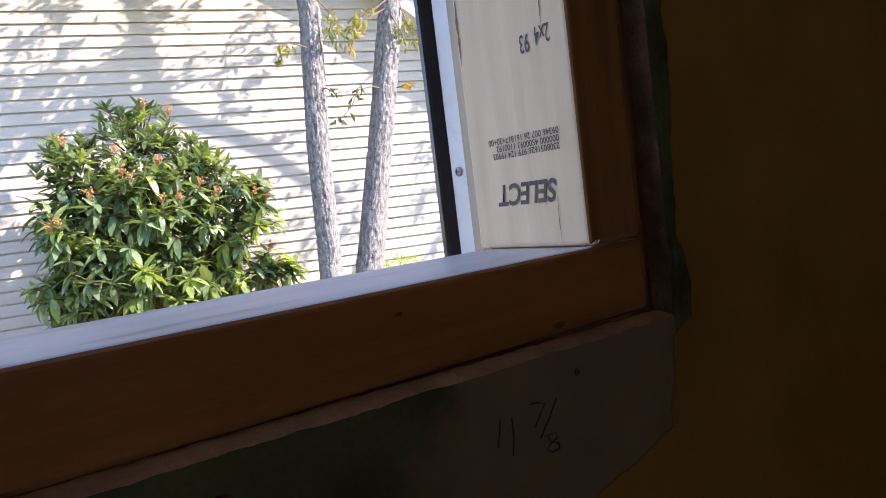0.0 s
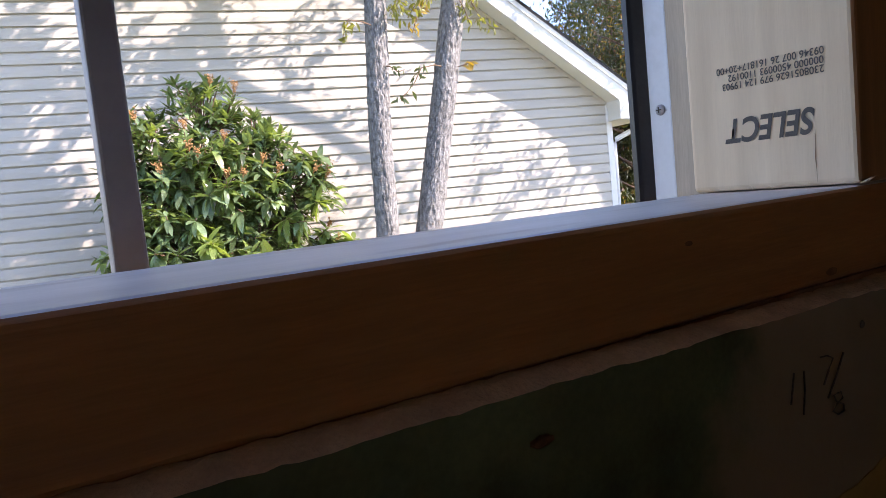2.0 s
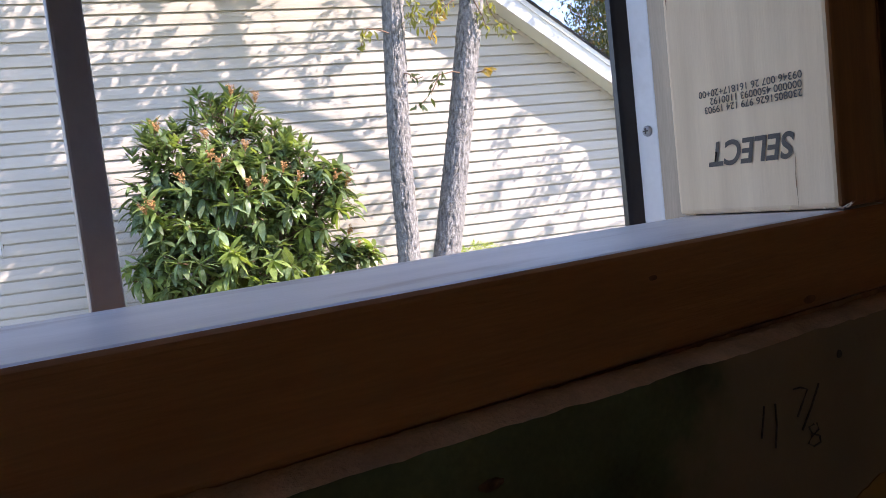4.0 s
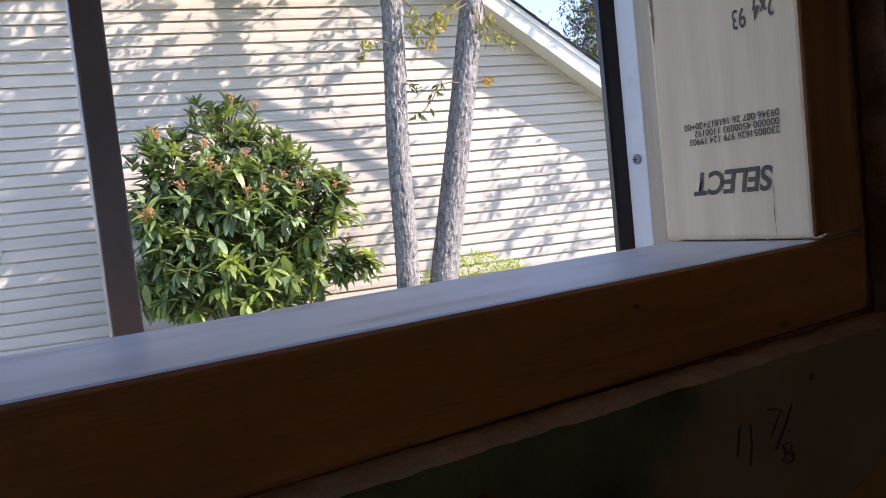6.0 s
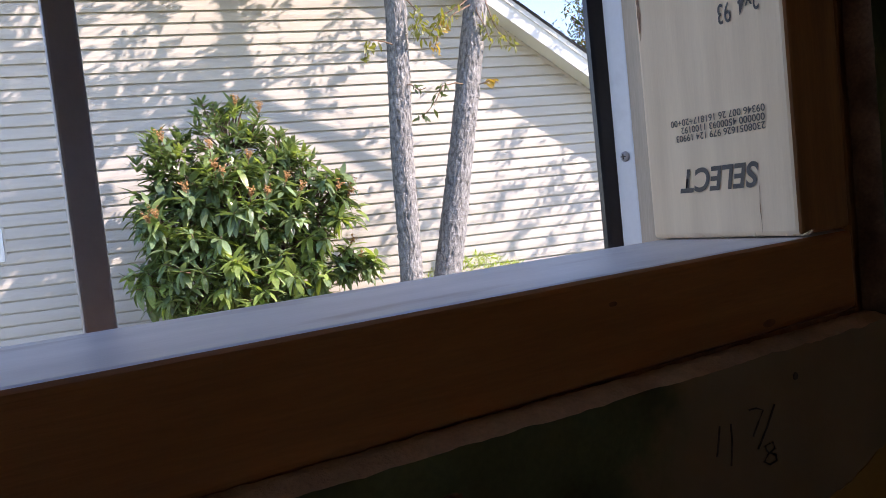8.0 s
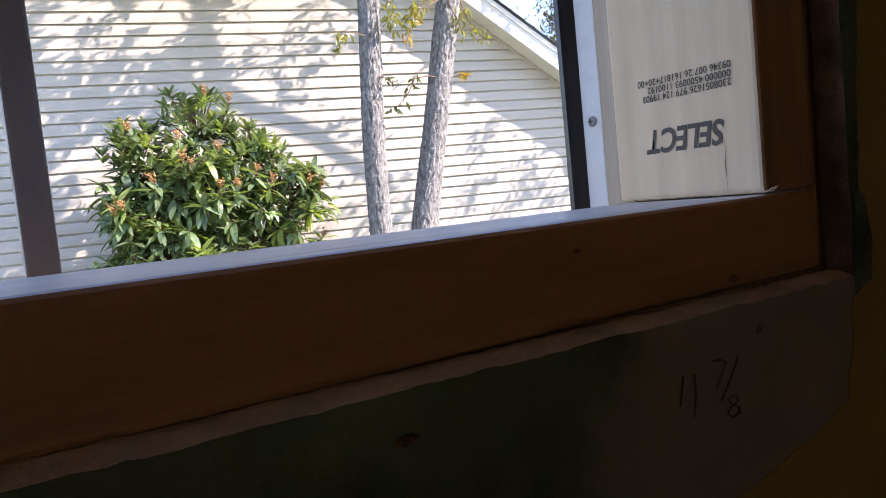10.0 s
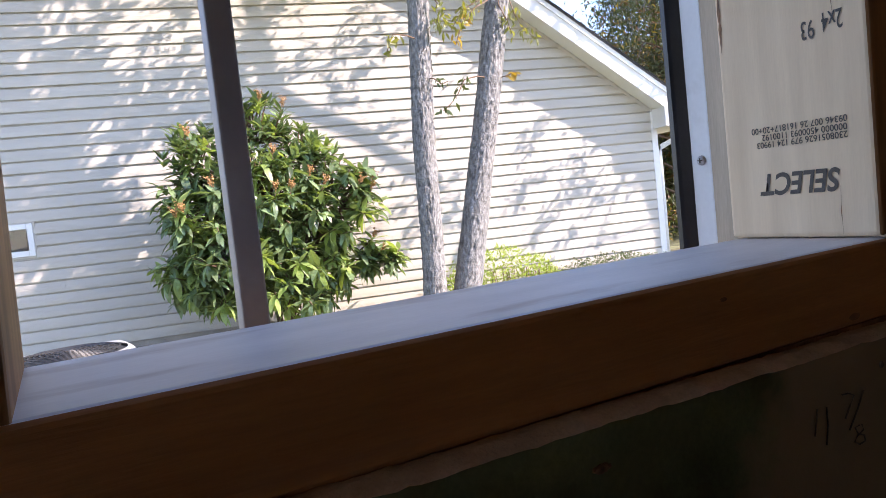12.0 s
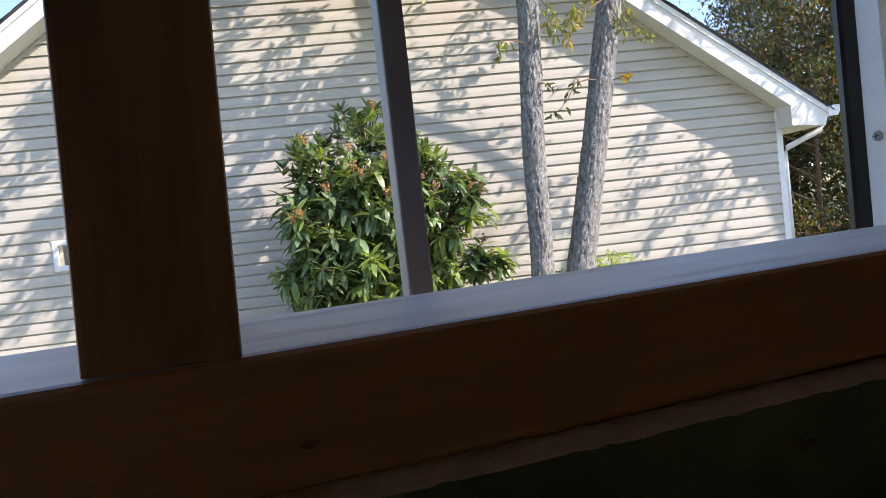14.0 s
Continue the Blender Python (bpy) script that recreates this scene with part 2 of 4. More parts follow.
def box(x0, x1, y0, y1, z0, z1, bevel=0.0, seg=2, bm=None):
    own = bmesh.new()
    v = [own.verts.new((x, y, z)) for x in (x0, x1) for y in (y0, y1) for z in (z0, z1)]
    for f in ((0, 1, 3, 2), (4, 6, 7, 5), (0, 4, 5, 1), (2, 3, 7, 6), (0, 2, 6, 4), (1, 5, 7, 3)):
        own.faces.new([v[i] for i in f])
    if bevel:
        bmesh.ops.bevel(own, geom=own.edges[:], offset=bevel, segments=seg, profile=0.5, affect="EDGES", clamp_overlap=True)
    if bm is None:
        return own
    tmp = bpy.data.meshes.new("tmp")
    own.to_mesh(tmp)
    own.free()
    bm.from_mesh(tmp)
    bpy.data.meshes.remove(tmp)
    return bm


def prism(points, y0, y1, bm=None):
    """A flat outline in x and z, drawn out from y0 to y1."""
    bm = bm or bmesh.new()
    a = [bm.verts.new((x, y0, z)) for x, z in points]
    b = [bm.verts.new((x, y1, z)) for x, z in points]
    n = len(points)
    fs = [bm.faces.new(a), bm.faces.new(list(reversed(b)))]
    for i in range(n):
        fs.append(bm.faces.new((a[i], b[i], b[(i + 1) % n], a[(i + 1) % n])))
    bmesh.ops.recalc_face_normals(bm, faces=fs)
    return bm


def tube(path, radii, sides=8, bm=None, rough=0.0, cap=True):
    """A round limb along a path, with a radius for each point of it."""
    bm = bm or bmesh.new()
    rings = []
    path = [Vector(p) for p in path]
    for i, p in enumerate(path):
        d = (path[min(i + 1, len(path) - 1)] - path[max(i - 1, 0)]).normalized()
        a = d.orthogonal().normalized() if abs(d.z) < 0.9 else Vector((1, 0, 0)).cross(d).normalized()
        b = d.cross(a)
        ring = []
        for k in range(sides):
            w = 2 * math.pi * k / sides
            q = p + (a * math.cos(w) + b * math.sin(w)) * radii[i]
            if rough:
                q += (a * math.cos(w) + b * math.sin(w)) * rough * noise.noise((math.cos(w) * 4 + i * 0.05, math.sin(w) * 4, p.z * 1.1 + i * 0.2))
            ring.append(bm.verts.new(q))
        rings.append(ring)
    for r, s in zip(rings, rings[1:]):
        for k in range(sides):
            bm.faces.new((r[k], r[(k + 1) % sides], s[(k + 1) % sides], s[k]))
    if cap:
        bm.faces.new(list(reversed(rings[0])))
        bm.faces.new(rings[-1])
    return bm


def raw(name, verts, faces, mat, parent=None, label="", kind="", smooth=False):
    me = bpy.data.meshes.new(name)
    me.from_pydata(verts, [], faces)
    me.materials.append(mat)
    if smooth:
        me.polygons.foreach_set("use_smooth", [True] * len(me.polygons))
    ob = new(name, me)
    ob.parent = parent
    return tagged(ob, label, kind=kind)


def leaf_shape(length, width, rows=5, fold=0.25, droop=0.25, wave=0.0):
    """Vertices and faces of one blade along +y, folded on its midrib and bent down."""
    vs, fs = [], []
    for i in range(rows + 1):
        t = i / rows
        w = width * 0.5 * (math.sin(math.pi * min(t * 0.92 + 0.06, 1.0)) ** 0.8) if i < rows else 0.0
        z = -droop * length * t * t
        y = length * t * (1 - 0.12 * droop * t)
        for k in (-1, 0, 1):
            vs.append((k * w, y, z + abs(k) * fold * w + (wave * w * (1 if i % 2 else -1) if k else 0)))
    for i in range(rows):
        for k in (0, 1):
            a = i * 3 + k
            fs.append((a, a + 1, a + 4, a + 3))
    return vs, fs


def aim(direction, up_hint=Vector((0, 0, 1)), roll=0.0):
    """A turn that lays +y along the direction."""
    y = direction.normalized()
    x = y.cross(up_hint)
    x = x.normalized() if x.length > 1e-3 else Vector((1, 0, 0))
    z = x.cross(y)
    return Matrix((x, y, z)).transposed() @ Matrix.Rotation(roll, 3, "Y")


rng = random.Random(7)


def rand_dir(r=rng):
    v = Vector((r.gauss(0, 1), r.gauss(0, 1), r.gauss(0, 1)))
    return v.normalized()


def leaf_cloud(name, spots, shape, mat, parent, label="", size=(0.8, 1.2), flat=0.4, r=rng):
    """Many blades joined into one mesh, each at a spot with its own way to point."""
    vs, fs = [], []
    base, faces = shape
    for p, d in spots:
        s = r.uniform(*size)
        m = aim(d + Vector((0, 0, 1e-3)), roll=r.uniform(-flat, flat) * math.pi)
        o = len(vs)
        vs.extend(tuple(p + m @ (Vector(v) * s)) for v in base)
        fs.extend(tuple(i + o for i in f) for f in faces)
    return raw(name, vs, fs, mat, parent, label, "stuff", True)


# ---- the room: window wall, sill and framing ----
THICK, DEPTH = 0.0355, 0.0807
SILL_Z = 1.0
BOARD_Y = -0.0128
ROOM = (-2.3, 1.3, -2.9)

wall = empty("wall_window", label="framed window wall with green drywall stripped round the opening", category="wall", kind="structure")
for name, b in (("framing", (-2.4, -0.745, 0.002, 0.13, -0.15, 2.55)), ("framing", (0.0395, 1.4, 0.002, 0.13, -0.15, 2.55)),
                ("framing", (-0.7448, 0.0393, 0.002, 0.0835, 0.9287, 0.9642)), ("framing", (-0.7448, 0.0393, 0.002, 0.13, -0.15, 0.9285)), ("framing", (-0.7448, 0.0393, 0.002, 0.13, 2.34, 2.55))):
    part(name, box(*b), STUD, wall)


def ragged_board(x0, x1, z0, z1, top, seed, depth=(BOARD_Y, -0.0006)):
    """Drywall with a broken upper edge: paper in front, gypsum on the break."""
    r = random.Random(seed)
    n = max(int((x1 - x0) / 0.0035), 2)
    bm = bmesh.new()
    rows = []
    for i in range(n + 1):
        x = x0 + (x1 - x0) * i / n
        z = top(x)
        jag = 0.0006 * noise.noise((x * 31, seed, 0)) + 0.0008 * noise.noise((x * 97, seed, 5)) + 0.0006 * noise.noise((x * 260, seed, 3))
        front = z + jag - 0.0020
        rows.append([bm.verts.new(v) for v in ((x, depth[0], z0), (x, depth[0], front), (x, depth[0] + 0.0012, z + jag * 0.7 - 0.0013),
                                              (x, (depth[0] + depth[1]) / 2, z + 0.0006 + 0.0007 * r.uniform(-1, 1)), (x, depth[1], z + 0.0004 * r.uniform(-1, 1)), (x, depth[1], z0))])
    for a, b in zip(rows, rows[1:]):
        for k in range(5):
            f = bm.faces.new((a[k], b[k], b[k + 1], a[k + 1]))
            f.material_index = 0 if k == 0 or k == 4 else 1
    for e in (rows[0], rows[-1]):
        f = bm.faces.new(e)
        f.material_index = 1
    bmesh.ops.recalc_face_normals(bm, faces=bm.faces)
    return bm


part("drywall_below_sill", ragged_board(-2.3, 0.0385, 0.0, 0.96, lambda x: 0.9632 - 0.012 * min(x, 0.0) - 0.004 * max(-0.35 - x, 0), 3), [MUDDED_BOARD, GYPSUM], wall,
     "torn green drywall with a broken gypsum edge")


def side_board(x0, x1, z0, z1):
    """Drywall beside the jamb with a broken upright edge."""
    bm = bmesh.new()
    n = int((z1 - z0) / 0.006)
    rows = []
    for i in range(n + 1):
        z = z0 + (z1 - z0) * i / n
        x = x0 + 0.0012 * noise.noise((z * 40, 5, 0)) + 0.0009 * noise.noise((z * 150, 9, 0))
        rows.append([bm.verts.new(v) for v in ((x1, BOARD_Y, z), (x, BOARD_Y, z), (x - 0.0004, BOARD_Y * 0.5, z), (x0, -0.0006, z), (x1, -0.0006, z))])
    for a, b in zip(rows, rows[1:]):
        for k in range(4):
            f = bm.faces.new((a[k], b[k], b[k + 1], a[k + 1]))
            f.material_index = 1 if k in (1, 2) else 0
    bmesh.ops.recalc_face_normals(bm, faces=bm.faces)
    return bm


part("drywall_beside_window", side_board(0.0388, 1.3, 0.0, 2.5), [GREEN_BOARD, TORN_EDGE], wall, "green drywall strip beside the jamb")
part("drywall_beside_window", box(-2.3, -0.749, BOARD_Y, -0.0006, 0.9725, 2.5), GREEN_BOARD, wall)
part("drywall_over_window", box(-0.7485, 0.0385, BOARD_Y, -0.0006, 2.36, 2.5), GREEN_BOARD, wall)


def paint_skin(outline, y0, y1, seed, wob=0.0012):
    """A thin coat of textured paint that ends in a wavering line."""
    pts = []
    for (xa, za), (xb, zb), wavy in outline:
        n = max(int(math.hypot(xb - xa, zb - za) / 0.004), 1) if wavy else 1
        for i in range(n):
            t = i / n
            x, z = xa + (xb - xa) * t, za + (zb - za) * t
            if wavy and i:
                w = wob * (noise.noise((x * 45, z * 45, seed)) + 0.6 * noise.noise((x * 160, z * 160, seed)))
                x, z = x + w, z + w
            pts.append((x, z))
    return prism(pts, y0, y1)


P = [(0.0525, 2.45), (0.0535, 1.09), (0.0462, 1.0), (0.0500, 0.985), (0.0490, 0.958), (0.036, 0.952), (0.0335, 0.93), (0.0285, 0.909), (-0.008, 0.899), (-0.07, 0.889), (-0.2, 0.887), (-0.8, 0.887), (-2.29, 0.887)]
skin = [(a, b, True) for a, b in zip(P, P[1:])] + [((-2.29, 0.887), (-2.29, 0.01), False), ((-2.29, 0.01), (1.29, 0.01), False), ((1.29, 0.01), (1.29, 2.45), False), ((1.29, 2.45), (0.0525, 2.45), False)]
part("paint_coat", paint_skin(skin, BOARD_Y - 0.0005, BOARD_Y - 0.0001, 4, 0.0035), PAINT, wall, "dim ochre painted wall surface")


def mud_patch(outline, y):
    bm = bmesh.new()
    pts = []
    n = len(outline)
    for i in range(n):
        a, b = outline[i], outline[(i + 1) % n]
        for k in range(12):
            t = k / 12
            x, z = a[0] + (b[0] - a[0]) * t, a[1] + (b[1] - a[1]) * t
            w = 0.0018 * noise.noise((x * 60, z * 60, 8))
            pts.append((x + w, z + w * 0.5))
    return prism(pts, y, BOARD_Y - 0.0001, bm)


part("joint_compound", mud_patch([(0.0395, 0.956), (0.0495, 0.958), (0.0515, 0.975), (0.0475, 0.995), (0.043, 0.998), (0.041, 0.975)], BOARD_Y - 0.002), GREEN_BOARD, wall, "curled torn paper at the corner")
part("nail_hole", tube([(-0.0335, BOARD_Y - 0.0006, 0.951), (-0.0335, BOARD_Y - 0.0011, 0.951)], [0.0016, 0.0012], 10), PENCIL, wall, "small dark nail hole")

DAB = material("dried_brown_dab", (0.22, 0.12, 0.06), 0.8, scale=200, vary=0.3, fine=900, bump=0.6, dist=0.0008)
bm = bmesh.new()
bmesh.ops.create_icosphere(bm, subdivisions=3, radius=1.0)
for v in bm.verts:
    k = 1 + 0.35 * noise.noise(v.co * 2.3)
    v.co = Vector(((-0.1868) + v.co.x * 0.0036 * k, BOARD_Y - 0.0002 + v.co.y * 0.0009, 0.9506 + v.co.z * 0.0015 * k))
part("dried_dab", bm, DAB, wall, "small dried brown dab of compound", True)

# pencilled measure 11 7/8
STROKES = [[(-0.0786, 0.9432), (-0.0797, 0.9384), (-0.0812, 0.933)], [(-0.0727, 0.9425), (-0.0727, 0.9356), (-0.0742, 0.9278)],
           [(-0.0622, 0.9449), (-0.0581, 0.9446), (-0.0543, 0.943), (-0.0577, 0.939), (-0.061, 0.9349)], [(-0.0475, 0.9435), (-0.0526, 0.9366), (-0.0588, 0.9297)],
           [(-0.052, 0.93), (-0.055, 0.9298), (-0.0534, 0.9271), (-0.049, 0.9251), (-0.0487, 0.9227), (-0.0528, 0.9223), (-0.0559, 0.9242), (-0.0536, 0.9262), (-0.0493, 0.9275), (-0.0503, 0.93)]]
for s in STROKES:
    part("pencil_mark", tube([(x, BOARD_Y - 0.0008, z) for x, z in s], [0.00035] * len(s), 5), PENCIL, wall, "pencilled figure reading 11 7/8")


def lumber(x0, x1, y0, y1, z0, z1, bevel=0.003):
    return box(x0, x1, y0, y1, z0, z1, bevel, 3)


sill = tagged(part("window_sill", lumber(-0.7445, 0.0370, 0.0, DEPTH, SILL_Z - THICK, SILL_Z), [SILL_WOOD, SILL_SKY_DUST]), "old pine two-by-four laid flat as window sill, dust and sky sheen coloured pale on top", "window sill", kind="structure")
# up-facing faces take the pale colour that holds the sky sheen
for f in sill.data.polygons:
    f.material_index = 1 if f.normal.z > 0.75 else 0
KNOT = material("dark_pine_knot", (0.26, 0.11, 0.045), 0.5, scale=60, vary=0.3, fine=300, bump=0.2)
for x, z, r in ((-0.0275, 0.969, 0.0026), (-0.325, 0.977, 0.0018), (-0.11, 0.99, 0.0014)):
    bm = bmesh.new()
    rim = [bm.verts.new((x + r * 1.5 * math.cos(a / 14 * 6.283) * (1 + 0.3 * noise.noise((a, x * 50, 1))), -0.0003, z + r * 0.6 * math.sin(a / 14 * 6.283))) for a in range(14)]
    bm.faces.new(rim)
    part("knot", bm, KNOT, sill, "dark knot in the pine")
jamb = empty("jamb_stud", label="pale new spruce two-by-four standing upright on the sill as window jamb, its room-facing edge coloured as shaded", category="stud")
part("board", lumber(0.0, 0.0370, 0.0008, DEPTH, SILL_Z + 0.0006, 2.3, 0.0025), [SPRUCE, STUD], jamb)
# the room-facing edge's shade is put into its colour as darker stud wood
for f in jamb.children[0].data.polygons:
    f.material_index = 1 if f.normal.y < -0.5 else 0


def words(text, size, y, z, shear=0.0, wide=1.0, bold=0.0, name="printed_text", rise=0.0):
    """Text on the jamb's face, upside down, running from the room to the outside."""
    cu = bpy.data.curves.new("text", "FONT")
    cu.body, cu.size, cu.shear, cu.offset = text, 1.0, shear, bold
    tmp = bpy.data.objects.new("text", cu)
    scene.collection.objects.link(tmp)
    bpy.context.view_layer.update()
    me = bpy.data.meshes.new_from_object(tmp.evaluated_get(bpy.context.evaluated_depsgraph_get()))
    bpy.data.objects.remove(tmp)
    me.materials.clear()
    me.materials.append(INK)
    ob = new(name, me)
    ob.parent = jamb
    turn = Matrix(((0, 0, -1, -0.00035), (1, 0, 0, y), (0, -1, 0, z), (0, 0, 0, 1)))
    ob.matrix_basis = turn @ Matrix.Rotation(radians(rise), 4, "Z") @ Matrix.Diagonal((size * wide, size, size, 1))
    return tagged(ob, "black upside-down print reading " + text)


words("SELECT", 0.0152, 0.0176, 1.0335, 0.22, 0.83, 0.026)
words("2308051626 979 124 19903", 0.0044, 0.0131, 1.0503, 0.0, 0.955, 0.012)
words("000000 4500093 1100192", 0.0044, 0.0131, 1.0540, 0.0, 0.955, 0.012)
words("09346 007 26 161817+20+00", 0.0044, 0.0128, 1.0578, 0.0, 0.955, 0.012)
words("2x4", 0.0125, 0.0118, 1.1060, 0.0, 0.55, 0.006)
words("93", 0.0125, 0.0255, 1.1045, 0.0, 0.58, 0.006)


def crack(y, z0, z1, w, seed):
    pts_l, pts_r = [], []
    for i in range(13):
        t = i / 12
        z = z0 + (z1 - z0) * t
        o = 0.0012 * noise.noise((z * 60, seed, 0))
        h = w * math.sin(math.pi * min(t + 0.02, 1)) * (0.6 + 0.5 * noise.noise((z * 200, seed, 4)))
        pts_l.append((-0.0003, y + o - h, z))
        pts_r.append((-0.0003, y + o + h, z))
    bm = bmesh.new()
    a, b = [bm.verts.new(p) for p in pts_l], [bm.verts.new(p) for p in pts_r]
    for i in range(12):
        bm.faces.new((a[i], a[i + 1], b[i + 1], b[i]))
    return bm


CRACK = material("resin_brown_split", (0.22, 0.11, 0.05), 0.6, scale=60, vary=0.3, fine=400, bump=0.2)
for c in ((0.0775, 1.100, 1.140, 0.0014, 1), (0.0165, 1.106, 1.16, 0.0011, 3), (0.0185, 0.002 + 1.0, 1.026, 0.0003, 4)):
    part("split", crack(*c), CRACK, jamb, "brown resin-stained split in the wood")
bm = bmesh.new()
for i in range(16):
    y = rng.uniform(-0.001, 0.004) if i < 8 else rng.uniform(0.004, 0.079)
    x = rng.uniform(-0.001, 0.006) if i < 8 else -0.0006
    p = Vector((x, y, 1.0008))
    q = p + Vector((rng.uniform(-0.004, 0.002), rng.uniform(-0.004, 0.002), rng.uniform(0.0005, 0.0035 if i < 8 else 0.002)))
    tube([p, q], [0.00035, 0.0001], 4, bm)
part("splinter", bm, SPRUCE, jamb, "pale wood splinters at the sawn foot")

def eased_stud(x0, x1, y0, y1, z0, z1, ease):
    """A sawn stud: square ends, its four long edges eased."""
    bm = box(x0, x1, y0, y1, z0, z1)
    long_edges = [e for e in bm.edges if abs(e.verts[0].co.z - e.verts[1].co.z) > 0.1]
    bmesh.ops.bevel(bm, geom=long_edges, offset=ease, segments=2, profile=0.5, affect="EDGES")
    return bm


# mullion stud between the two lights, slightly out of plumb
post = empty("mullion_stud", pose(-0.3542, 0, SILL_Z, 0, 1.7, 0), "dark unlit pine stud standing on the sill between the lights", "stud")
part("board", eased_stud(-0.0168, 0.0168, 0.0008, DEPTH, 0.0002, 1.30, 0.0015), STUD, post)
post2 = tagged(part("jamb_stud", lumber(-0.7445, -0.709, 0.0008, DEPTH, SILL_Z + 0.0006, 2.3), STUD), "dark pine stud at the far end of the window opening", "stud")
structure("header", lumber(-0.7445, 0.0370, 0.0, DEPTH, 2.3006, 2.338), STUD, "pine header over the window opening", "header")

# window unit
win = empty("window_1", label="white vinyl window with a black gasket and a thin grey sash bar", category="window", kind="structure")
part("shim", box(0.0125, 0.039, 0.0815, 0.1012, 0.99, 2.3, 0.001, 1), SHEATH, win, "weathered wood behind the jamb")
part("window_frame", box(0.0142, 0.039, 0.1016, 0.1162, 0.972, 2.33, 0.0008, 2), VINYL, win, "white vinyl side frame")
part("window_frame", box(-0.744, 0.0139, 0.0850, 0.129, 0.93, 0.9705, 0.0008, 2), VINYL, win)
part("window_frame", box(-0.744, -0.716, 0.0850, 0.1162, 0.972, 2.33, 0.0008, 2), VINYL, win)
part("window_frame", box(-0.744, 0.0139, 0.0850, 0.129, 2.305, 2.338, 0.0008, 2), VINYL, win)
bm = bmesh.new()
edge = [(0.0146, 0.1165), (0.0100, 0.1205), (0.0088, 0.1225), (0.0088, 0.1258), (0.0385, 0.1258), (0.0385, 0.1165)]
lo, hi = [[bm.verts.new((x, y, z)) for x, y in edge] for z in (0.972, 2.33)]
for i in range(6):
    bm.faces.new((lo[i], lo[(i + 1) % 6], hi[(i + 1) % 6], hi[i]))
bm.faces.new(hi), bm.faces.new(list(reversed(lo)))
bmesh.ops.recalc_face_normals(bm, faces=bm.faces)
part("gasket", bm, RUBBER, win, "black rubber gasket")
part("sash_bar", box(-0.2606, -0.2494, 0.1145, 0.1255, 0.971, 2.304, 0.0012, 2), SASH, win, "thin grey upright sash bar")
pane = part("pane", box(-0.715, 0.036, 0.1262, 0.1285, 0.9715, 2.304), GLASS, win)
pane.visible_shadow = False
screw = tube([(0.0141, 0.1085, 1.0456), (0.0130, 0.1085, 1.0456), (0.0124, 0.1085, 1.0456)], [0.0030, 0.0028, 0.0014], 14)
scr = part("screw", screw, STEEL, win, "small zinc screw head", True)
bm = box(0.0120, 0.0126, 0.1069, 0.1101, 1.0453, 1.0459)
box(0.0119, 0.01255, 0.1082, 0.1088, 1.0440, 1.0472, 0, 1, bm)
part("cross_slot", bm, INK, scr)

# closed room behind the camera
X0, X1, Y1 = ROOM
structure("floor", box(X0 - 0.1, X1 + 0.1, Y1 - 0.1, 0.0, -0.13, -0.02), FLOOR, "bare plywood subfloor", "floor")
structure("ceiling", box(X0 - 0.1, X1 + 0.1, Y1 - 0.1, 0.0015, 2.5, 2.62), CEILING, "plain dim ceiling", "ceiling")
# the back wall's opening is added out of view so daylight brightens the room
back = empty("wall_back", label="ochre painted wall with an unseen opening added to brighten the room", category="wall", kind="structure")
for b in ((X0 - 0.1, -2.0, -0.02, 2.5), (-1.4, X1 + 0.1, -0.02, 2.5), (-2.0, -1.4, -0.02, 1.15), (-2.0, -1.4, 1.75, 2.5)):
    part("wall_panel", box(b[0], b[1], Y1 - 0.1, Y1, b[2], b[3]), PAINT, back)
structure("wall_left", box(X0 - 0.1, X0, Y1, BOARD_Y - 0.002, -0.02, 2.5), PAINT, "ochre painted wall", "wall")
structure("wall_right", box(X1, X1 + 0.1, Y1, BOARD_Y - 0.002, -0.02, 2.5), PAINT, "ochre painted wall", "wall")
structure("roof", box(X0 - 0.2, X1 + 0.2, Y1 - 0.2, 0.14, 2.63, 2.75), SHINGLE, "low dark roof over the room", "roof")

# ---- outdoors: ground ----
GROUND_Z = -0.15
bm = bmesh.new()
side = [-900, -60, -20] + [x * 0.8 for x in range(-10, 20)] + [40, 120, 900]
grid = [[bm.verts.new((x, y, GROUND_Z + (0.05 * noise.noise((x * 0.4, y * 0.4, 2)) if 0.3 < y < 30 and -12 < x < 20 else 0) - (0.02 if abs(x) < 15 else 0))) for x in side] for y in side]
for a, b in zip(grid, grid[1:]):
    for k in range(len(side) - 1):
        bm.faces.new((a[k], a[k + 1], b[k + 1], b[k]))
structure("ground", bm, GROUND, "grass and brown leaf litter yard", "ground")

# ---- neighbour's gabled house ----
WALL_YAW, WALL_D = -14.545, 7.909
ca, sa = math.cos(radians(WALL_YAW)), math.sin(radians(WALL_YAW))
HOUSE = pose(-sa * WALL_D, ca * WALL_D, 0, 0, 0, WALL_YAW)
APEX_S, APEX_Z, PITCH = -0.466, 5.83, 0.73
RIGHT_S, LEFT_S = 4.82, -5.752
OVER = 0.30


def rake(s):
    return APEX_Z - PITCH * abs(s - APEX_S)


house = empty("house", HOUSE, "cream vinyl-sided gabled house with white trim, dappled by tree shade", "house")
body = part("wall", prism([(LEFT_S, -0.12), (RIGHT_S, -0.12), (RIGHT_S, rake(RIGHT_S)), (APEX_S, APEX_Z), (LEFT_S, rake(LEFT_S))], 0.02, 9.0), SIDING, house)
part("foundation", box(LEFT_S + 0.02, RIGHT_S - 0.02, 0.012, 0.02, -0.3, -0.09), CONCRETE, house, "low concrete foundation")

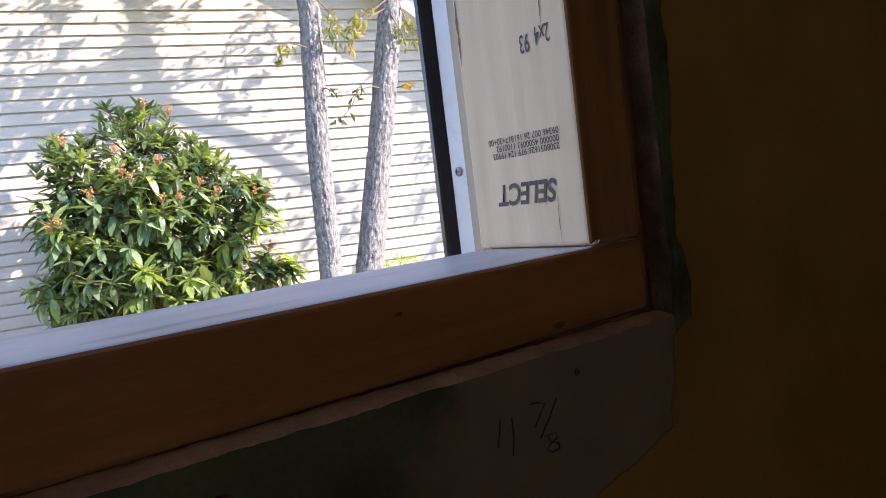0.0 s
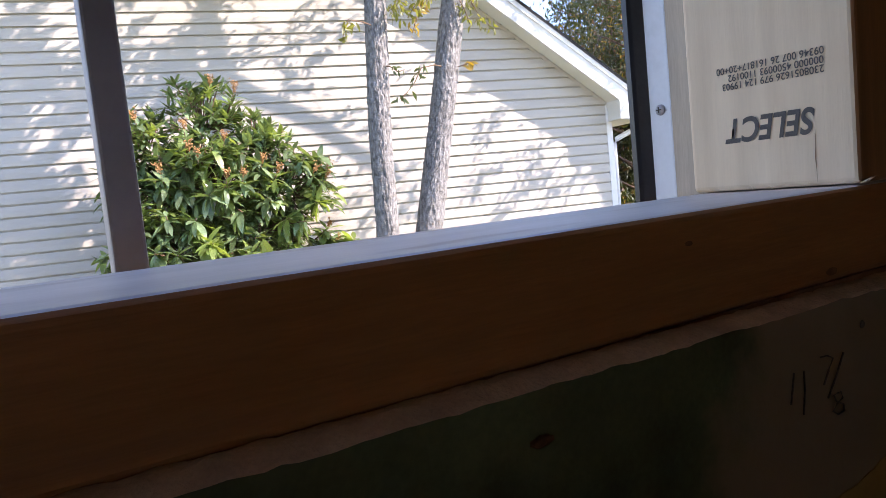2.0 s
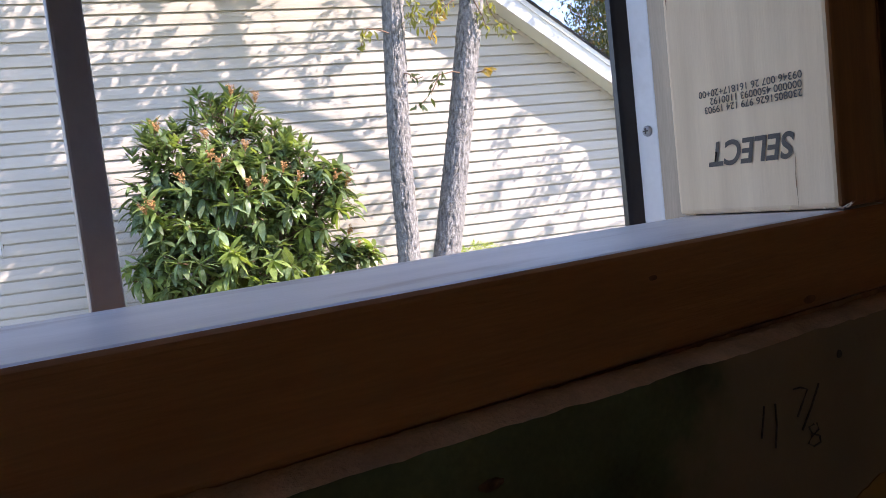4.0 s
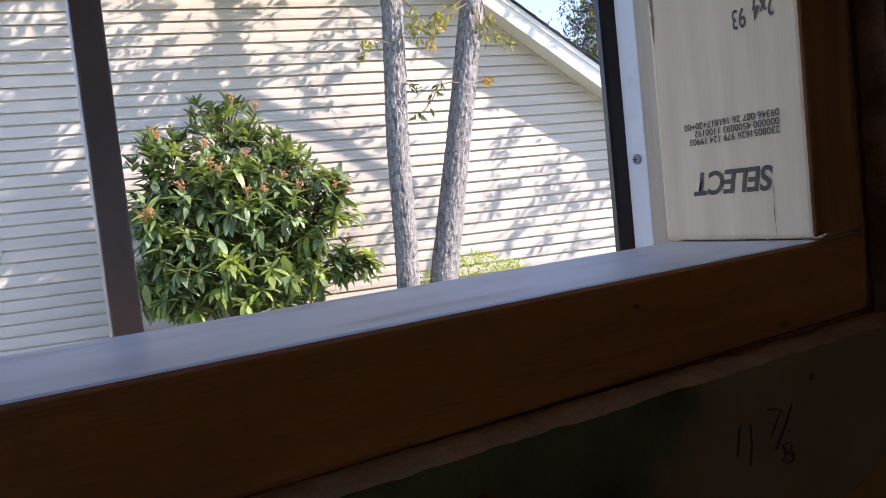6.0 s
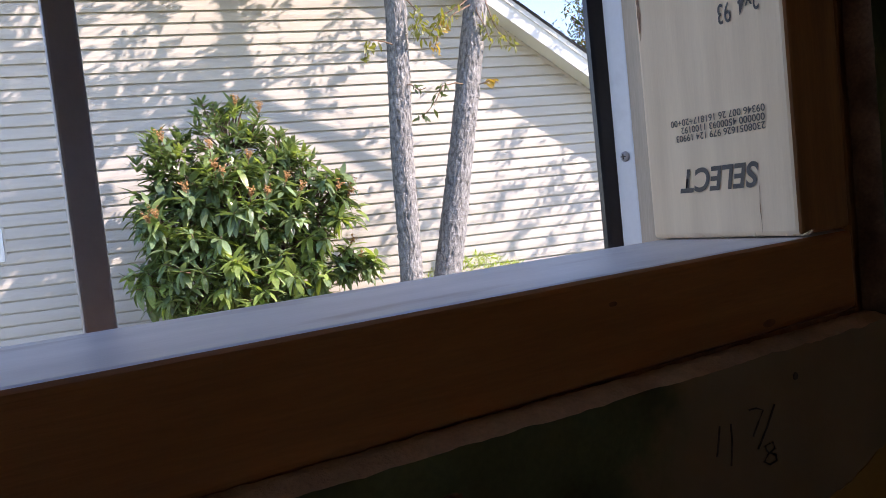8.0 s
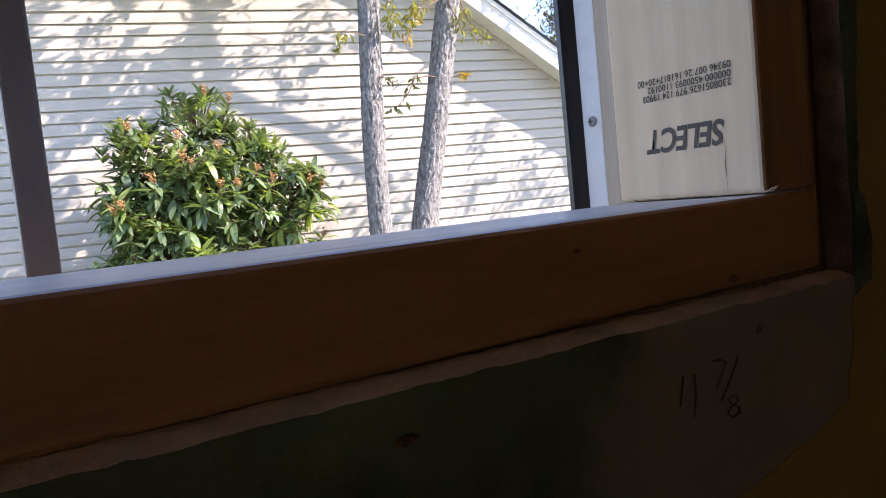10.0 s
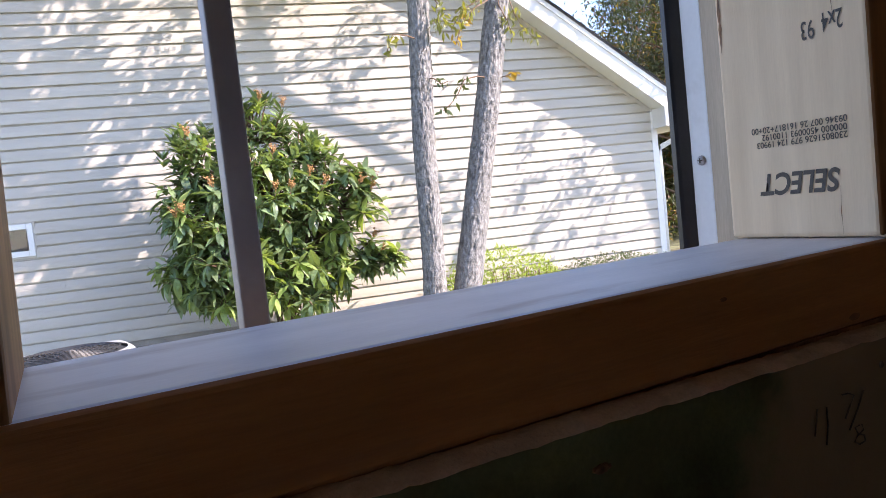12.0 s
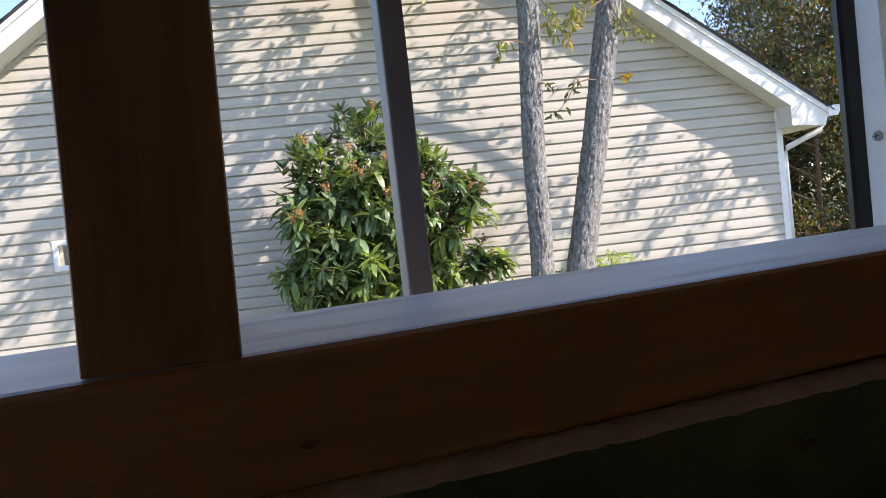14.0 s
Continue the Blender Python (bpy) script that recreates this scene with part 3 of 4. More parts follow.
EXPO, FIRST = 0.127, 0.5332 - 5 * 0.127
WIN_S0, WIN_S1, WIN_Z0, WIN_Z1 = -3.79, -2.55, 0.942, 1.284


def course(s0, s1, z, top):
    """One lap of siding: proud lower lip, face leaning back, ends cut along the rake."""
    e0 = max(s0, APEX_S - (APEX_Z - z) / PITCH)
    e1 = min(s1, APEX_S + (APEX_Z - z) / PITCH)
    f0 = max(s0, APEX_S - (APEX_Z - top) / PITCH)
    f1 = min(s1, APEX_S + (APEX_Z - top) / PITCH)
    if e1 - e0 < 0.05:
        return None
    f0, f1 = (f0, max(f1, f0 + 0.01))
    bm = bmesh.new()
    prof = [(0.016, z + 0.010, 0), (0.004, z + 0.002, 0), (-0.012, z, 0), (-0.0155, z + 0.003, 0), (-0.013, z + 0.05, 0.4), (-0.003, top - 0.017, 0.86), (0.009, top - 0.012, 0.9), (0.013, top + 0.006, 1)]
    rows = []
    n = 14
    for y, h, t in prof:
        a, b = e0 + (f0 - e0) * t, e1 + (f1 - e1) * t
        rows.append([bm.verts.new((a + (b - a) * k / n, y + 0.0009 * noise.noise((a + (b - a) * k / n * 1.7, z * 9, 1)), h + 0.0011 * noise.noise(((a + (b - a) * k / n) * 1.1, z * 5, 6)))) for k in range(n + 1)])
    for r, q in zip(rows, rows[1:]):
        for k in range(n):
            bm.faces.new((r[k], r[k + 1], q[k + 1], q[k]))
    return bm


k = 0
while FIRST + k * EXPO < APEX_Z - 0.15:
    z = FIRST + k * EXPO
    spans = [(LEFT_S, RIGHT_S)]
    if z + EXPO * 0.5 > WIN_Z0 - 0.02 and z + EXPO * 0.5 < WIN_Z1 + 0.02:
        spans = [(LEFT_S, WIN_S0 - 0.002), (WIN_S1 + 0.002, RIGHT_S)]
    for s0, s1 in spans:
        bm = course(s0, s1, z, z + EXPO)
        if bm:
            part("siding_board", bm, SIDING, body)
    k += 1

part("corner_post", box(RIGHT_S, RIGHT_S + 0.085, -0.014, 0.10, -0.12, rake(RIGHT_S) - 0.05, 0.004), WHITE, house, "white corner trim")
part("corner_post", box(LEFT_S - 0.085, LEFT_S, -0.014, 0.10, -0.12, rake(LEFT_S) - 0.05, 0.004), WHITE, house, "white corner trim")

# rake trim, soffit, fascia and roof for both slopes
TOP_R = lambda s: 3.308 - 0.726 * (s - 3.344)
for sgn in (1, -1):
    S = lambda s: s if sgn > 0 else 2 * APEX_S - s
    part("rake_channel", prism([(S(APEX_S), APEX_Z - 0.045), (S(4.84), rake(4.84) - 0.045), (S(4.84), rake(4.84) + 0.0), (S(APEX_S), APEX_Z)], -0.012, 0.018), SIDING, house, "cream channel under the soffit")
    soff = part("soffit", prism([(S(APEX_S), APEX_Z + 0.001), (S(4.86), rake(4.86) + 0.001), (S(4.86), rake(4.86) + 0.02), (S(APEX_S), APEX_Z + 0.02)], -OVER + 0.012, 0.02), SOFFIT, house, "white soffit")
    n = 17
    for i in range(n):
        s = APEX_S + (4.75 - APEX_S) * (i + 0.5) / n
        part("soffit_groove", prism([(S(s), rake(s) - 0.0012), (S(s + 0.007), rake(s + 0.007) - 0.0012), (S(s + 0.007), rake(s + 0.007) + 0.0008), (S(s), rake(s) + 0.0008)], -OVER + 0.015, -0.014), WHITE, soff)
    for i in range(60):
        s = APEX_S + 0.1 + i * 0.088
        if s > 4.7:
            break
        part("vent_hole", prism([(S(s), rake(s) - 0.004), (S(s + 0.014), rake(s + 0.014) - 0.004), (S(s + 0.014), rake(s + 0.014) - 0.0005), (S(s), rake(s) - 0.0005)], -0.030, -0.014), SHINGLE, soff)
    fas = part("fascia", prism([(S(APEX_S), APEX_Z - 0.008), (S(4.85), rake(4.85) - 0.008), (S(4.85), 1.705), (S(5.27), 1.672), (S(5.33), TOP_R(5.33) - 0.05), (S(APEX_S), TOP_R(APEX_S) - 0.05)], -OVER - 0.012, -OVER + 0.012), WHITE, house, "white metal-wrapped fascia with a boxed return")
    part("drip_edge", prism([(S(APEX_S), TOP_R(APEX_S) - 0.075), (S(5.35), TOP_R(5.35) - 0.075), (S(5.36), TOP_R(5.36) - 0.005), (S(APEX_S), TOP_R(APEX_S) - 0.005)], -OVER - 0.030, -OVER - 0.0125), WHITE, fas, "white drip edge strip")
    part("eave_return", prism([(S(4.85), 1.70), (S(5.26), 1.668), (S(5.30), TOP_R(5.3) - 0.06), (S(4.85), rake(4.85) - 0.002)], -OVER + 0.0125, 0.0185), SOFFIT, house, "white boxed eave return")
    part("eave_soffit", prism([(S(4.91), 1.70), (S(5.28), 1.668), (S(5.30), 1.80), (S(4.91), 1.80)], 0.0187, 9.0), SOFFIT, house)
    roof = part("roof", prism([(S(APEX_S), TOP_R(APEX_S) - 0.004), (S(5.38), TOP_R(5.38) - 0.004), (S(5.38), TOP_R(5.38) + 0.018), (S(APEX_S), TOP_R(APEX_S) + 0.022)], -OVER - 0.045, 9.2), SHINGLE, house, "dark shingle roof")
    for i in range(38):
        s = APEX_S + 0.15 * i + 0.1
        if s > 5.3:
            break
        part("shingle", prism([(S(s), TOP_R(s) + 0.019), (S(s + 0.16), TOP_R(s + 0.16) + 0.026), (S(s + 0.16), TOP_R(s + 0.16) + 0.033), (S(s), TOP_R(s) + 0.024)], -OVER - 0.05 - 0.006 * rng.random(), 1.2), SHINGLE, roof)

# gutter and downspout at the eave
gut = part("gutter", prism([(5.315, 1.775), (5.41, 1.775), (5.445, 1.83), (5.445, 1.885), (5.43, 1.885), (5.43, 1.835), (5.40, 1.79), (5.325, 1.79), (5.325, 1.885), (5.315, 1.885)], -OVER - 0.03, 8.9), WHITE, house, "white eave gutter")
part("end_cap", prism([(5.305, 1.77), (5.415, 1.77), (5.455, 1.825), (5.455, 1.895), (5.305, 1.895)], -OVER - 0.045, -OVER - 0.031), WHITE, gut)
dsp = part("downspout", tube([(5.375, -0.13, 1.785), (5.37, -0.13, 1.70), (5.33, -0.12, 1.63), (5.12, -0.02, 1.53), (4.99, 0.045, 1.465), (4.955, 0.06, 1.39), (4.952, 0.06, -0.14)], [0.034, 0.036, 0.036, 0.034, 0.036, 0.036, 0.036], 10), WHITE, house, "white downspout elbowed back to the corner", True)

# window in the gable wall
hw = part("window", prism([(WIN_S0, WIN_Z0), (WIN_S1, WIN_Z0), (WIN_S1, WIN_Z1), (WIN_S0, WIN_Z1)], 0.012, 0.024), DARKROOM, house, "small dark slider window in a white frame")
for b in ((WIN_S0, WIN_S0 + 0.058, WIN_Z0, WIN_Z1), (WIN_S1 - 0.058, WIN_S1, WIN_Z0, WIN_Z1), (WIN_S0 + 0.0585, WIN_S1 - 0.0585, WIN_Z0, WIN_Z0 + 0.058), (WIN_S0 + 0.0585, WIN_S1 - 0.0585, WIN_Z1 - 0.058, WIN_Z1)):
    part("window_frame", box(b[0], b[1], -0.022, 0.0115, b[2], b[3], 0.004), WHITE, hw)
for b in ((WIN_S0 - 0.022, WIN_S0 - 0.001, WIN_Z0 - 0.02, WIN_Z1 + 0.02), (WIN_S1 + 0.001, WIN_S1 + 0.022, WIN_Z0 - 0.02, WIN_Z1 + 0.02), (WIN_S0, WIN_S1, WIN_Z0 - 0.022, WIN_Z0 - 0.001), (WIN_S0, WIN_S1, WIN_Z1 + 0.001, WIN_Z1 + 0.022)):
    part("j_channel", box(b[0], b[1], -0.012, 0.012, b[2], b[3], 0.003), SIDING, hw)
for i in range(4):
    w = (WIN_S1 - WIN_S0 - 0.117) / 4
    a = WIN_S0 + 0.0585 + i * w
    if i:
        part("muntin", box(a - 0.009, a + 0.009, -0.008, 0.006, WIN_Z0 + 0.0585, WIN_Z1 - 0.0585), WHITE, hw)
    gp = part("pane", box(a + 0.01, a + w - 0.01, -0.002, 0.002, WIN_Z0 + 0.0585, WIN_Z1 - 0.0585), FAR_GLASS, hw)
    gp.visible_shadow = False
part("blind_slat", box(WIN_S0 + 0.062, WIN_S0 + 0.10, 0.006, 0.0112, WIN_Z0 + 0.06, WIN_Z1 - 0.06), SPRUCE, hw, "tan wooden jamb inside the window")


# ---- the twin-stemmed tree before the house ----
def bark_stem(path, radii, seed, sides=84, step=0.022):
    """A trunk with upright ridges and furrows in its mesh."""
    pts, rad = [], []
    for (a, ra), (b, rb) in zip(zip(path, radii), zip(path[1:], radii[1:])):
        a, b = Vector(a), Vector(b)
        n = max(int((b - a).length / step), 1)
        for i in range(n):
            pts.append(a.lerp(b, i / n))
            rad.append(ra + (rb - ra) * i / n)
    pts.append(Vector(path[-1]))
    rad.append(radii[-1])
    bm = bmesh.new()
    rings = []
    for p, r in zip(pts, rad):
        ring = []
        for k in range(sides):
            w = 2 * math.pi * k / sides
            c, s = math.cos(w), math.sin(w)
            ridge = noise.noise((c * 5.0, s * 5.0, p.z * 17 + seed))
            fine = noise.noise((c * 11, s * 11, p.z * 34 + seed))
            bend = noise.noise((seed, 0.5, p.z * 0.8)) * 0.012
            q = r * (1 + 0.05 * noise.noise((c, s, p.z * 1.3 + seed))) + 0.012 * (1 - 2.8 * abs(ridge)) + 0.007 * fine
            ring.append(bm.verts.new((p.x + bend + q * c, p.y + q * s, p.z)))
        rings.append(ring)
    for a, b in zip(rings, rings[1:]):
        for k in range(sides):
            bm.faces.new((a[k], a[(k + 1) % sides], b[(k + 1) % sides], b[k]))
    bm.faces.new(list(reversed(rings[0])))
    bm.faces.new(rings[-1])
    return bm


TY = 5.80
tree = empty("tree", pose(0, 0, 0), "grey-barked twin-stemmed oak with thin yellowing foliage", "tree")
STEM_A = [(2.85, TY, -0.2), (2.873, TY, 0.495), (2.93, TY, 1.751), (3.006, TY, 2.94), (2.92, TY, 4.0), (2.55, TY, 5.2), (2.3, TY, 7.4)]
STEM_B = [(3.165, TY, -0.2), (3.305, TY, 0.438), (3.658, TY, 1.82), (3.936, TY, 3.0), (4.14, TY, 4.0), (4.20, TY, 5.0), (4.16, TY - 0.1, 7.6)]
part("trunk", bark_stem(STEM_A, [0.122, 0.102, 0.100, 0.095, 0.06, 0.045, 0.02], 2.0), BARK, tree, "", True)
part("trunk", bark_stem(STEM_B, [0.150, 0.129, 0.119, 0.117, 0.06, 0.035, 0.015], 9.0), BARK, tree, "", True)


def stem_at(path, z):
    for a, b in zip(path, path[1:]):
        if a[2] <= z <= b[2]:
            return Vector(a).lerp(Vector(b), (z - a[2]) / (b[2] - a[2]))
    return Vector(path[-1])


oak_leaf = leaf_shape(0.125, 0.042, 3, 0.2, 0.3)
tr = random.Random(21)
SUN_IN = HOUSE.to_3x3().inverted() @ SUN_TO
GABLE = lambda s, off, z: HOUSE @ Vector((s, off, z))


def crown(root, paths, seeds, leaves_label, limbs=()):
    """A crown grown from the stems: every leafy shoot joins the nearest wood that is already there, and wood thickens with what it bears."""
    nodes, parent, load = [], [], []
    for path in paths:
        for i in range(24):
            z = 3.5 + i * 0.17
            if z > path[-1][2] - 0.3:
                break
            nodes.append(stem_at(path, z))
            parent.append(-1)
            load.append(0)
    bm = bmesh.new()
    for pts, rad in limbs:
        tube(pts, rad, 9, bm, 0.004)
        for a, b in zip(pts[1:], pts[2:]):
            for k in range(3):
                nodes.append(Vector(a).lerp(Vector(b), k / 3))
                parent.append(-1)
                load.append(0)
    stem_count = len(nodes)
    near = lambda p: min((p - nodes[k]).length for k in range(stem_count))
    spots = []
    for p, n, scale in sorted(seeds, key=lambda c: near(c[0])):
        k = min(range(len(nodes)), key=lambda j: (p - nodes[j]).length + (0.0 if j >= stem_count else 0.15))
        a = nodes[k]
        mid = a.lerp(p, 0.5) + 0.12 * (p - a).length * rand_dir(tr) + Vector((0, 0, 0.05 * (p - a).length))
        for q in (mid, p):
            nodes.append(q)
            parent.append(k)
            load.append(0)
            k = len(nodes) - 1
        while k >= 0:
            load[k] += 1
            k = parent[k]
        way = (p - mid).normalized()
        for i in range(n):
            q = p - way * tr.uniform(-0.06, min(0.24 * scale, (p - mid).length)) + 0.055 * scale * rand_dir(tr)
            spots.append((q, way * 0.7 + rand_dir(tr) + Vector((0, 0, -0.55)), scale))
    for k in range(stem_count, len(nodes)):
        a, b = nodes[parent[k]], nodes[k]
        r = lambda c: 0.0030 * max(c, 1) ** 0.38
        tube([a, a.lerp(b, 0.5) + 0.02 * rand_dir(tr), b], [r(load[k]) * 1.1, r(load[k]), r(load[k]) * 0.8], 5, bm)
    part("branch", bm, BARK, root, "", True)
    for lo, hi in ((0.0, 1.2), (1.2, 9.0)):
        sp = [(p, d) for p, d, s in spots if lo <= s < hi]
        if sp:
            leaf_cloud("foliage", sp, oak_leaf, OAK_LEAF, root, leaves_label, (0.65, 1.15) if hi < 2 else (1.1, 1.7), 0.5, tr)


# leafy parts of the two crowns, each named by where its shade lies on the gable: s, z, half width, half height, lean, cover, height over the wall
SHADE = [
    (-0.08, 3.22, 0.22, 0.42, 0.4, 0.40, 0), (-0.62, 2.72, 0.75, 0.42, 0.25, 0.38, 0), (-0.85, 2.35, 0.60, 0.32, 0.1, 0.52, 0), (-0.20, 2.55, 0.38, 0.36, 0.3, 0.38, 0),
    (-1.15, 3.25, 0.45, 0.35, 0.3, 0.16, 0), (0.98, 2.82, 0.60, 0.18, 0.25, 0.30, 0), (0.78, 2.40, 0.30, 0.14, 0.3, 0.36, 0), (0.30, 2.75, 0.28, 0.10, 0.3, 0.22, 0),
    (1.28, 1.97, 0.24, 0.11, 0.4, 0.34, 0), (1.45, 1.55, 0.30, 0.20, 0.3, 0.20, 0), (3.05, 1.80, 0.24, 0.15, 0.0, 0.22, 0), (3.25, 1.35, 0.60, 0.26, 0.3, 0.15, 0),
    (2.85, 0.85, 0.95, 0.45, 0.3, 0.18, 0), (2.1, 2.0, 0.45, 0.45, 0.2, 0.06, 0), (0.75, 3.3, 0.9, 0.22, 0.1, 0.09, 0), (1.6, 0.9, 0.7, 0.4, 0.3, 0.16, 0), (3.9, 0.75, 0.6, 0.4, 0.3, 0.15, 0),
    (-2.35, 2.9, 0.60, 0.85, 0.0, 0.90, 1), (-2.35, 1.65, 0.75, 0.75, 0.0, 0.86, 1), (-1.35, 2.60, 0.40, 0.50, 0.0, 0.36, 0), (-3.5, 2.5, 0.30, 0.70, 0.0, 0.80, 1),
    (-3.3, 1.2, 0.70, 0.60, 0.0, 0.45, 1), (-4.3, 1.0, 0.8, 0.9, 0.0, 0.35, 1), (-4.6, 1.95, 0.6, 0.25, 0.3, 0.3, 1), (-2.2, 3.75, 0.9, 0.3, 0.0, 0.6, 1), (-2.7, 0.62, 0.35, 0.30, 0.0, 0.6, 1)]
SUNNY = [(-1.91, 3.49, 0.20), (-1.98, 3.17, 0.22), (-2.26, 2.58, 0.24), (-2.14, 2.07, 0.12), (-1.35, 1.80, 0.24), (-1.42, 1.42, 0.16), (-1.75, 2.25, 0.12), (-2.6, 1.75, 0.13)]
seeds_home, seeds_side = [], []
for s, z, w, h, lean, cover, far in SHADE:
    leaf_area, per = (0.0021, 8) if not far else (0.0052, 10)
    for _ in range(max(int(-math.log(1 - cover) * math.pi * w * h * 1.25 / (leaf_area * per)), 3)):
        a, rr = tr.uniform(0, 6.283), math.sqrt(tr.random()) * 1.1
        ds, dz = rr * w * math.cos(a), rr * h * math.sin(a)
        u, v = s + ds, z + dz + lean * ds
        if any((u - l[0]) ** 2 + (v - l[1]) ** 2 < l[2] ** 2 for l in SUNNY):
            continue
        high = max((2.75 - v) / 0.72, 1.0) + 1.25 + abs(tr.gauss(0, 0.35)) + (0.9 if far else 0)
        p = GABLE(*(Vector((u, 0, v)) + SUN_IN * high))
        (seeds_side if u > 2.4 else seeds_home).append((p, per, 1.4 if far else 1.0))
for i in range(34):
    s = tr.uniform(1.6, 5.1)
    p = GABLE(*(Vector((s, -OVER, rake(s) + tr.uniform(0.0, 0.25))) + SUN_IN * tr.uniform(2.2, 3.2)))
    (seeds_side if s > 3.0 else seeds_home).append((p, 5, 0.9))
arc = [GABLE(*(Vector((u, 0, v)) + SUN_IN * 4.1)) for u, v in ((0.38, 2.21), (0.75, 2.04), (1.05, 1.85), (1.33, 1.60), (1.58, 1.38), (1.9, 1.15))]
twig_l = [GABLE(*(Vector((u, 0, v)) + SUN_IN * 3.4)) for u, v in ((0.1, 2.5), (0.42, 2.66), (0.75, 2.74), (1.15, 2.90), (1.45, 2.95))]
crown(tree, (STEM_A, STEM_B), seeds_home, "thin yellow-green oak foliage", (([stem_at(STEM_B, 4.75)] + arc, [0.044, 0.042, 0.041, 0.040, 0.037, 0.032, 0.02]), ([stem_at(STEM_B, 4.4)] + twig_l, [0.014, 0.014, 0.013, 0.012, 0.01, 0.006])))

# a second oak stands beside the yard
oak = empty("tree", pose(0, 0, 0), "grey-barked oak beside the yard with thin yellowing foliage", "tree")
STEM_C = [(9.85, 3.9, -0.2), (9.8, 3.9, 1.5), (9.7, 3.95, 3.5), (9.4, 3.9, 5.5), (9.2, 3.8, 8.0)]
part("trunk", bark_stem(STEM_C, [0.13, 0.11, 0.09, 0.06, 0.02], 5.0, 40, 0.05), BARK, oak, "", True)
crown(oak, (STEM_C,), seeds_side, "thin yellow-green oak foliage")


def sprig(start, path, n, spread, seed, mats=OAK_LEAF, size=(0.5, 0.85)):
    """A thin twig with a few hanging leaves, grown from the trunk."""
    r = random.Random(seed)
    pts = [Vector(start)] + [Vector(p) for p in path]
    part("twig", tube(pts, [0.008 - 0.005 * i / len(pts) for i in range(len(pts))], 5), TWIG, tree)
    sp = []
    for i in range(n):
        t = r.uniform(0.35, 1.0) * (len(pts) - 1)
        k = min(int(t), len(pts) - 2)
        p = pts[k].lerp(pts[k + 1], t - k) + spread * rand_dir(r)
        sp.append((p, rand_dir(r) + Vector((0, 0, -0.9))))
    vs = leaf_cloud("sprig_leaves", sp, oak_leaf, mats, tree, "", size, 0.5, r)
    return vs


A0, B0 = lambda z: stem_at(STEM_A, z), lambda z: stem_at(STEM_B, z)
V = Vector
sprig(A0(3.2), [V((3.10, 5.65, 2.98)), V((3.16, 5.6, 2.86)), V((3.12, 5.6, 2.76)), V((3.04, 5.6, 2.72))], 46, 0.06, 31, OAK_LEAF, (0.4, 0.75))
sprig(B0(3.2), [V((3.62, 5.6, 2.98)), V((3.42, 5.6, 2.88)), V((3.30, 5.58, 2.76)), V((3.22, 5.58, 2.66))], 60, 0.07, 35, OAK_LEAF, (0.45, 0.8))
sprig(B0(3.1), [V((3.55, 5.6, 2.90)), V((3.38, 5.58, 2.78)), V((3.30, 5.58, 2.62)), V((3.26, 5.58, 2.52))], 30, 0.07, 36, WOOD_GOLD, (0.4, 0.7))
sprig(B0(2.25), [V((3.52, 5.66, 2.24)), V((3.34, 5.62, 2.20)), V((3.24, 5.6, 2.06)), V((3.14, 5.6, 1.96)), V((3.05, 5.6, 1.90))], 22, 0.035, 32, HEDGE_LEAF, (0.5, 0.9))
sprig(A0(2.25), [V((3.02, 5.66, 2.22)), V((3.08, 5.62, 2.16)), V((3.14, 5.6, 2.18))], 9, 0.025, 33, HEDGE_LEAF, (0.4, 0.8))
sprig(B0(2.22), [V((3.86, 5.66, 2.24)), V((3.94, 5.62, 2.27)), V((4.0, 5.6, 2.22))], 7, 0.02, 38, WOOD_GOLD, (0.5, 0.8))
sprig(A0(2.62), [V((2.78, 5.66, 2.62)), V((2.62, 5.62, 2.62)), V((2.56, 5.6, 2.52)), V((2.52, 5.6, 2.42))], 20, 0.035, 34, OAK_LEAF, (0.5, 0.85))
sprig(B0(3.3), [V((4.0, 5.66, 3.0)), V((4.02, 5.62, 2.84)), V((4.10, 5.6, 2.70)), V((4.22, 5.6, 2.62))], 40, 0.06, 37, OAK_LEAF, (0.4, 0.75))
sprig(B0(3.2), [V((3.86, 5.66, 2.95)), V((3.92, 5.62, 2.78)), V((3.95, 5.6, 2.64))], 26, 0.05, 39, OAK_LEAF, (0.4, 0.7))

# ---- loquat bush ----
bush = empty("bush", pose(0, 0, 0), "large glossy green loquat bush with pale orange flower heads", "bush")
br = random.Random(5)
LOBES = [(1.58, 7.0, 1.90, 0.42), (0.98, 7.0, 1.66, 0.36), (2.02, 7.0, 1.66, 0.42), (1.60, 6.85, 1.28, 0.66), (0.98, 6.9, 1.10, 0.48), (2.33, 6.9, 1.24, 0.50), (1.95, 6.75, 0.92, 0.52),
         (1.20, 6.8, 0.72, 0.56), (0.88, 6.9, 0.62, 0.40), (1.75, 6.7, 0.50, 0.50), (2.2, 6.85, 0.50, 0.34), (1.68, 7.25, 1.05, 0.72), (2.62, 6.8, 0.50, 0.20), (2.84, 6.75, 0.46, 0.17)]


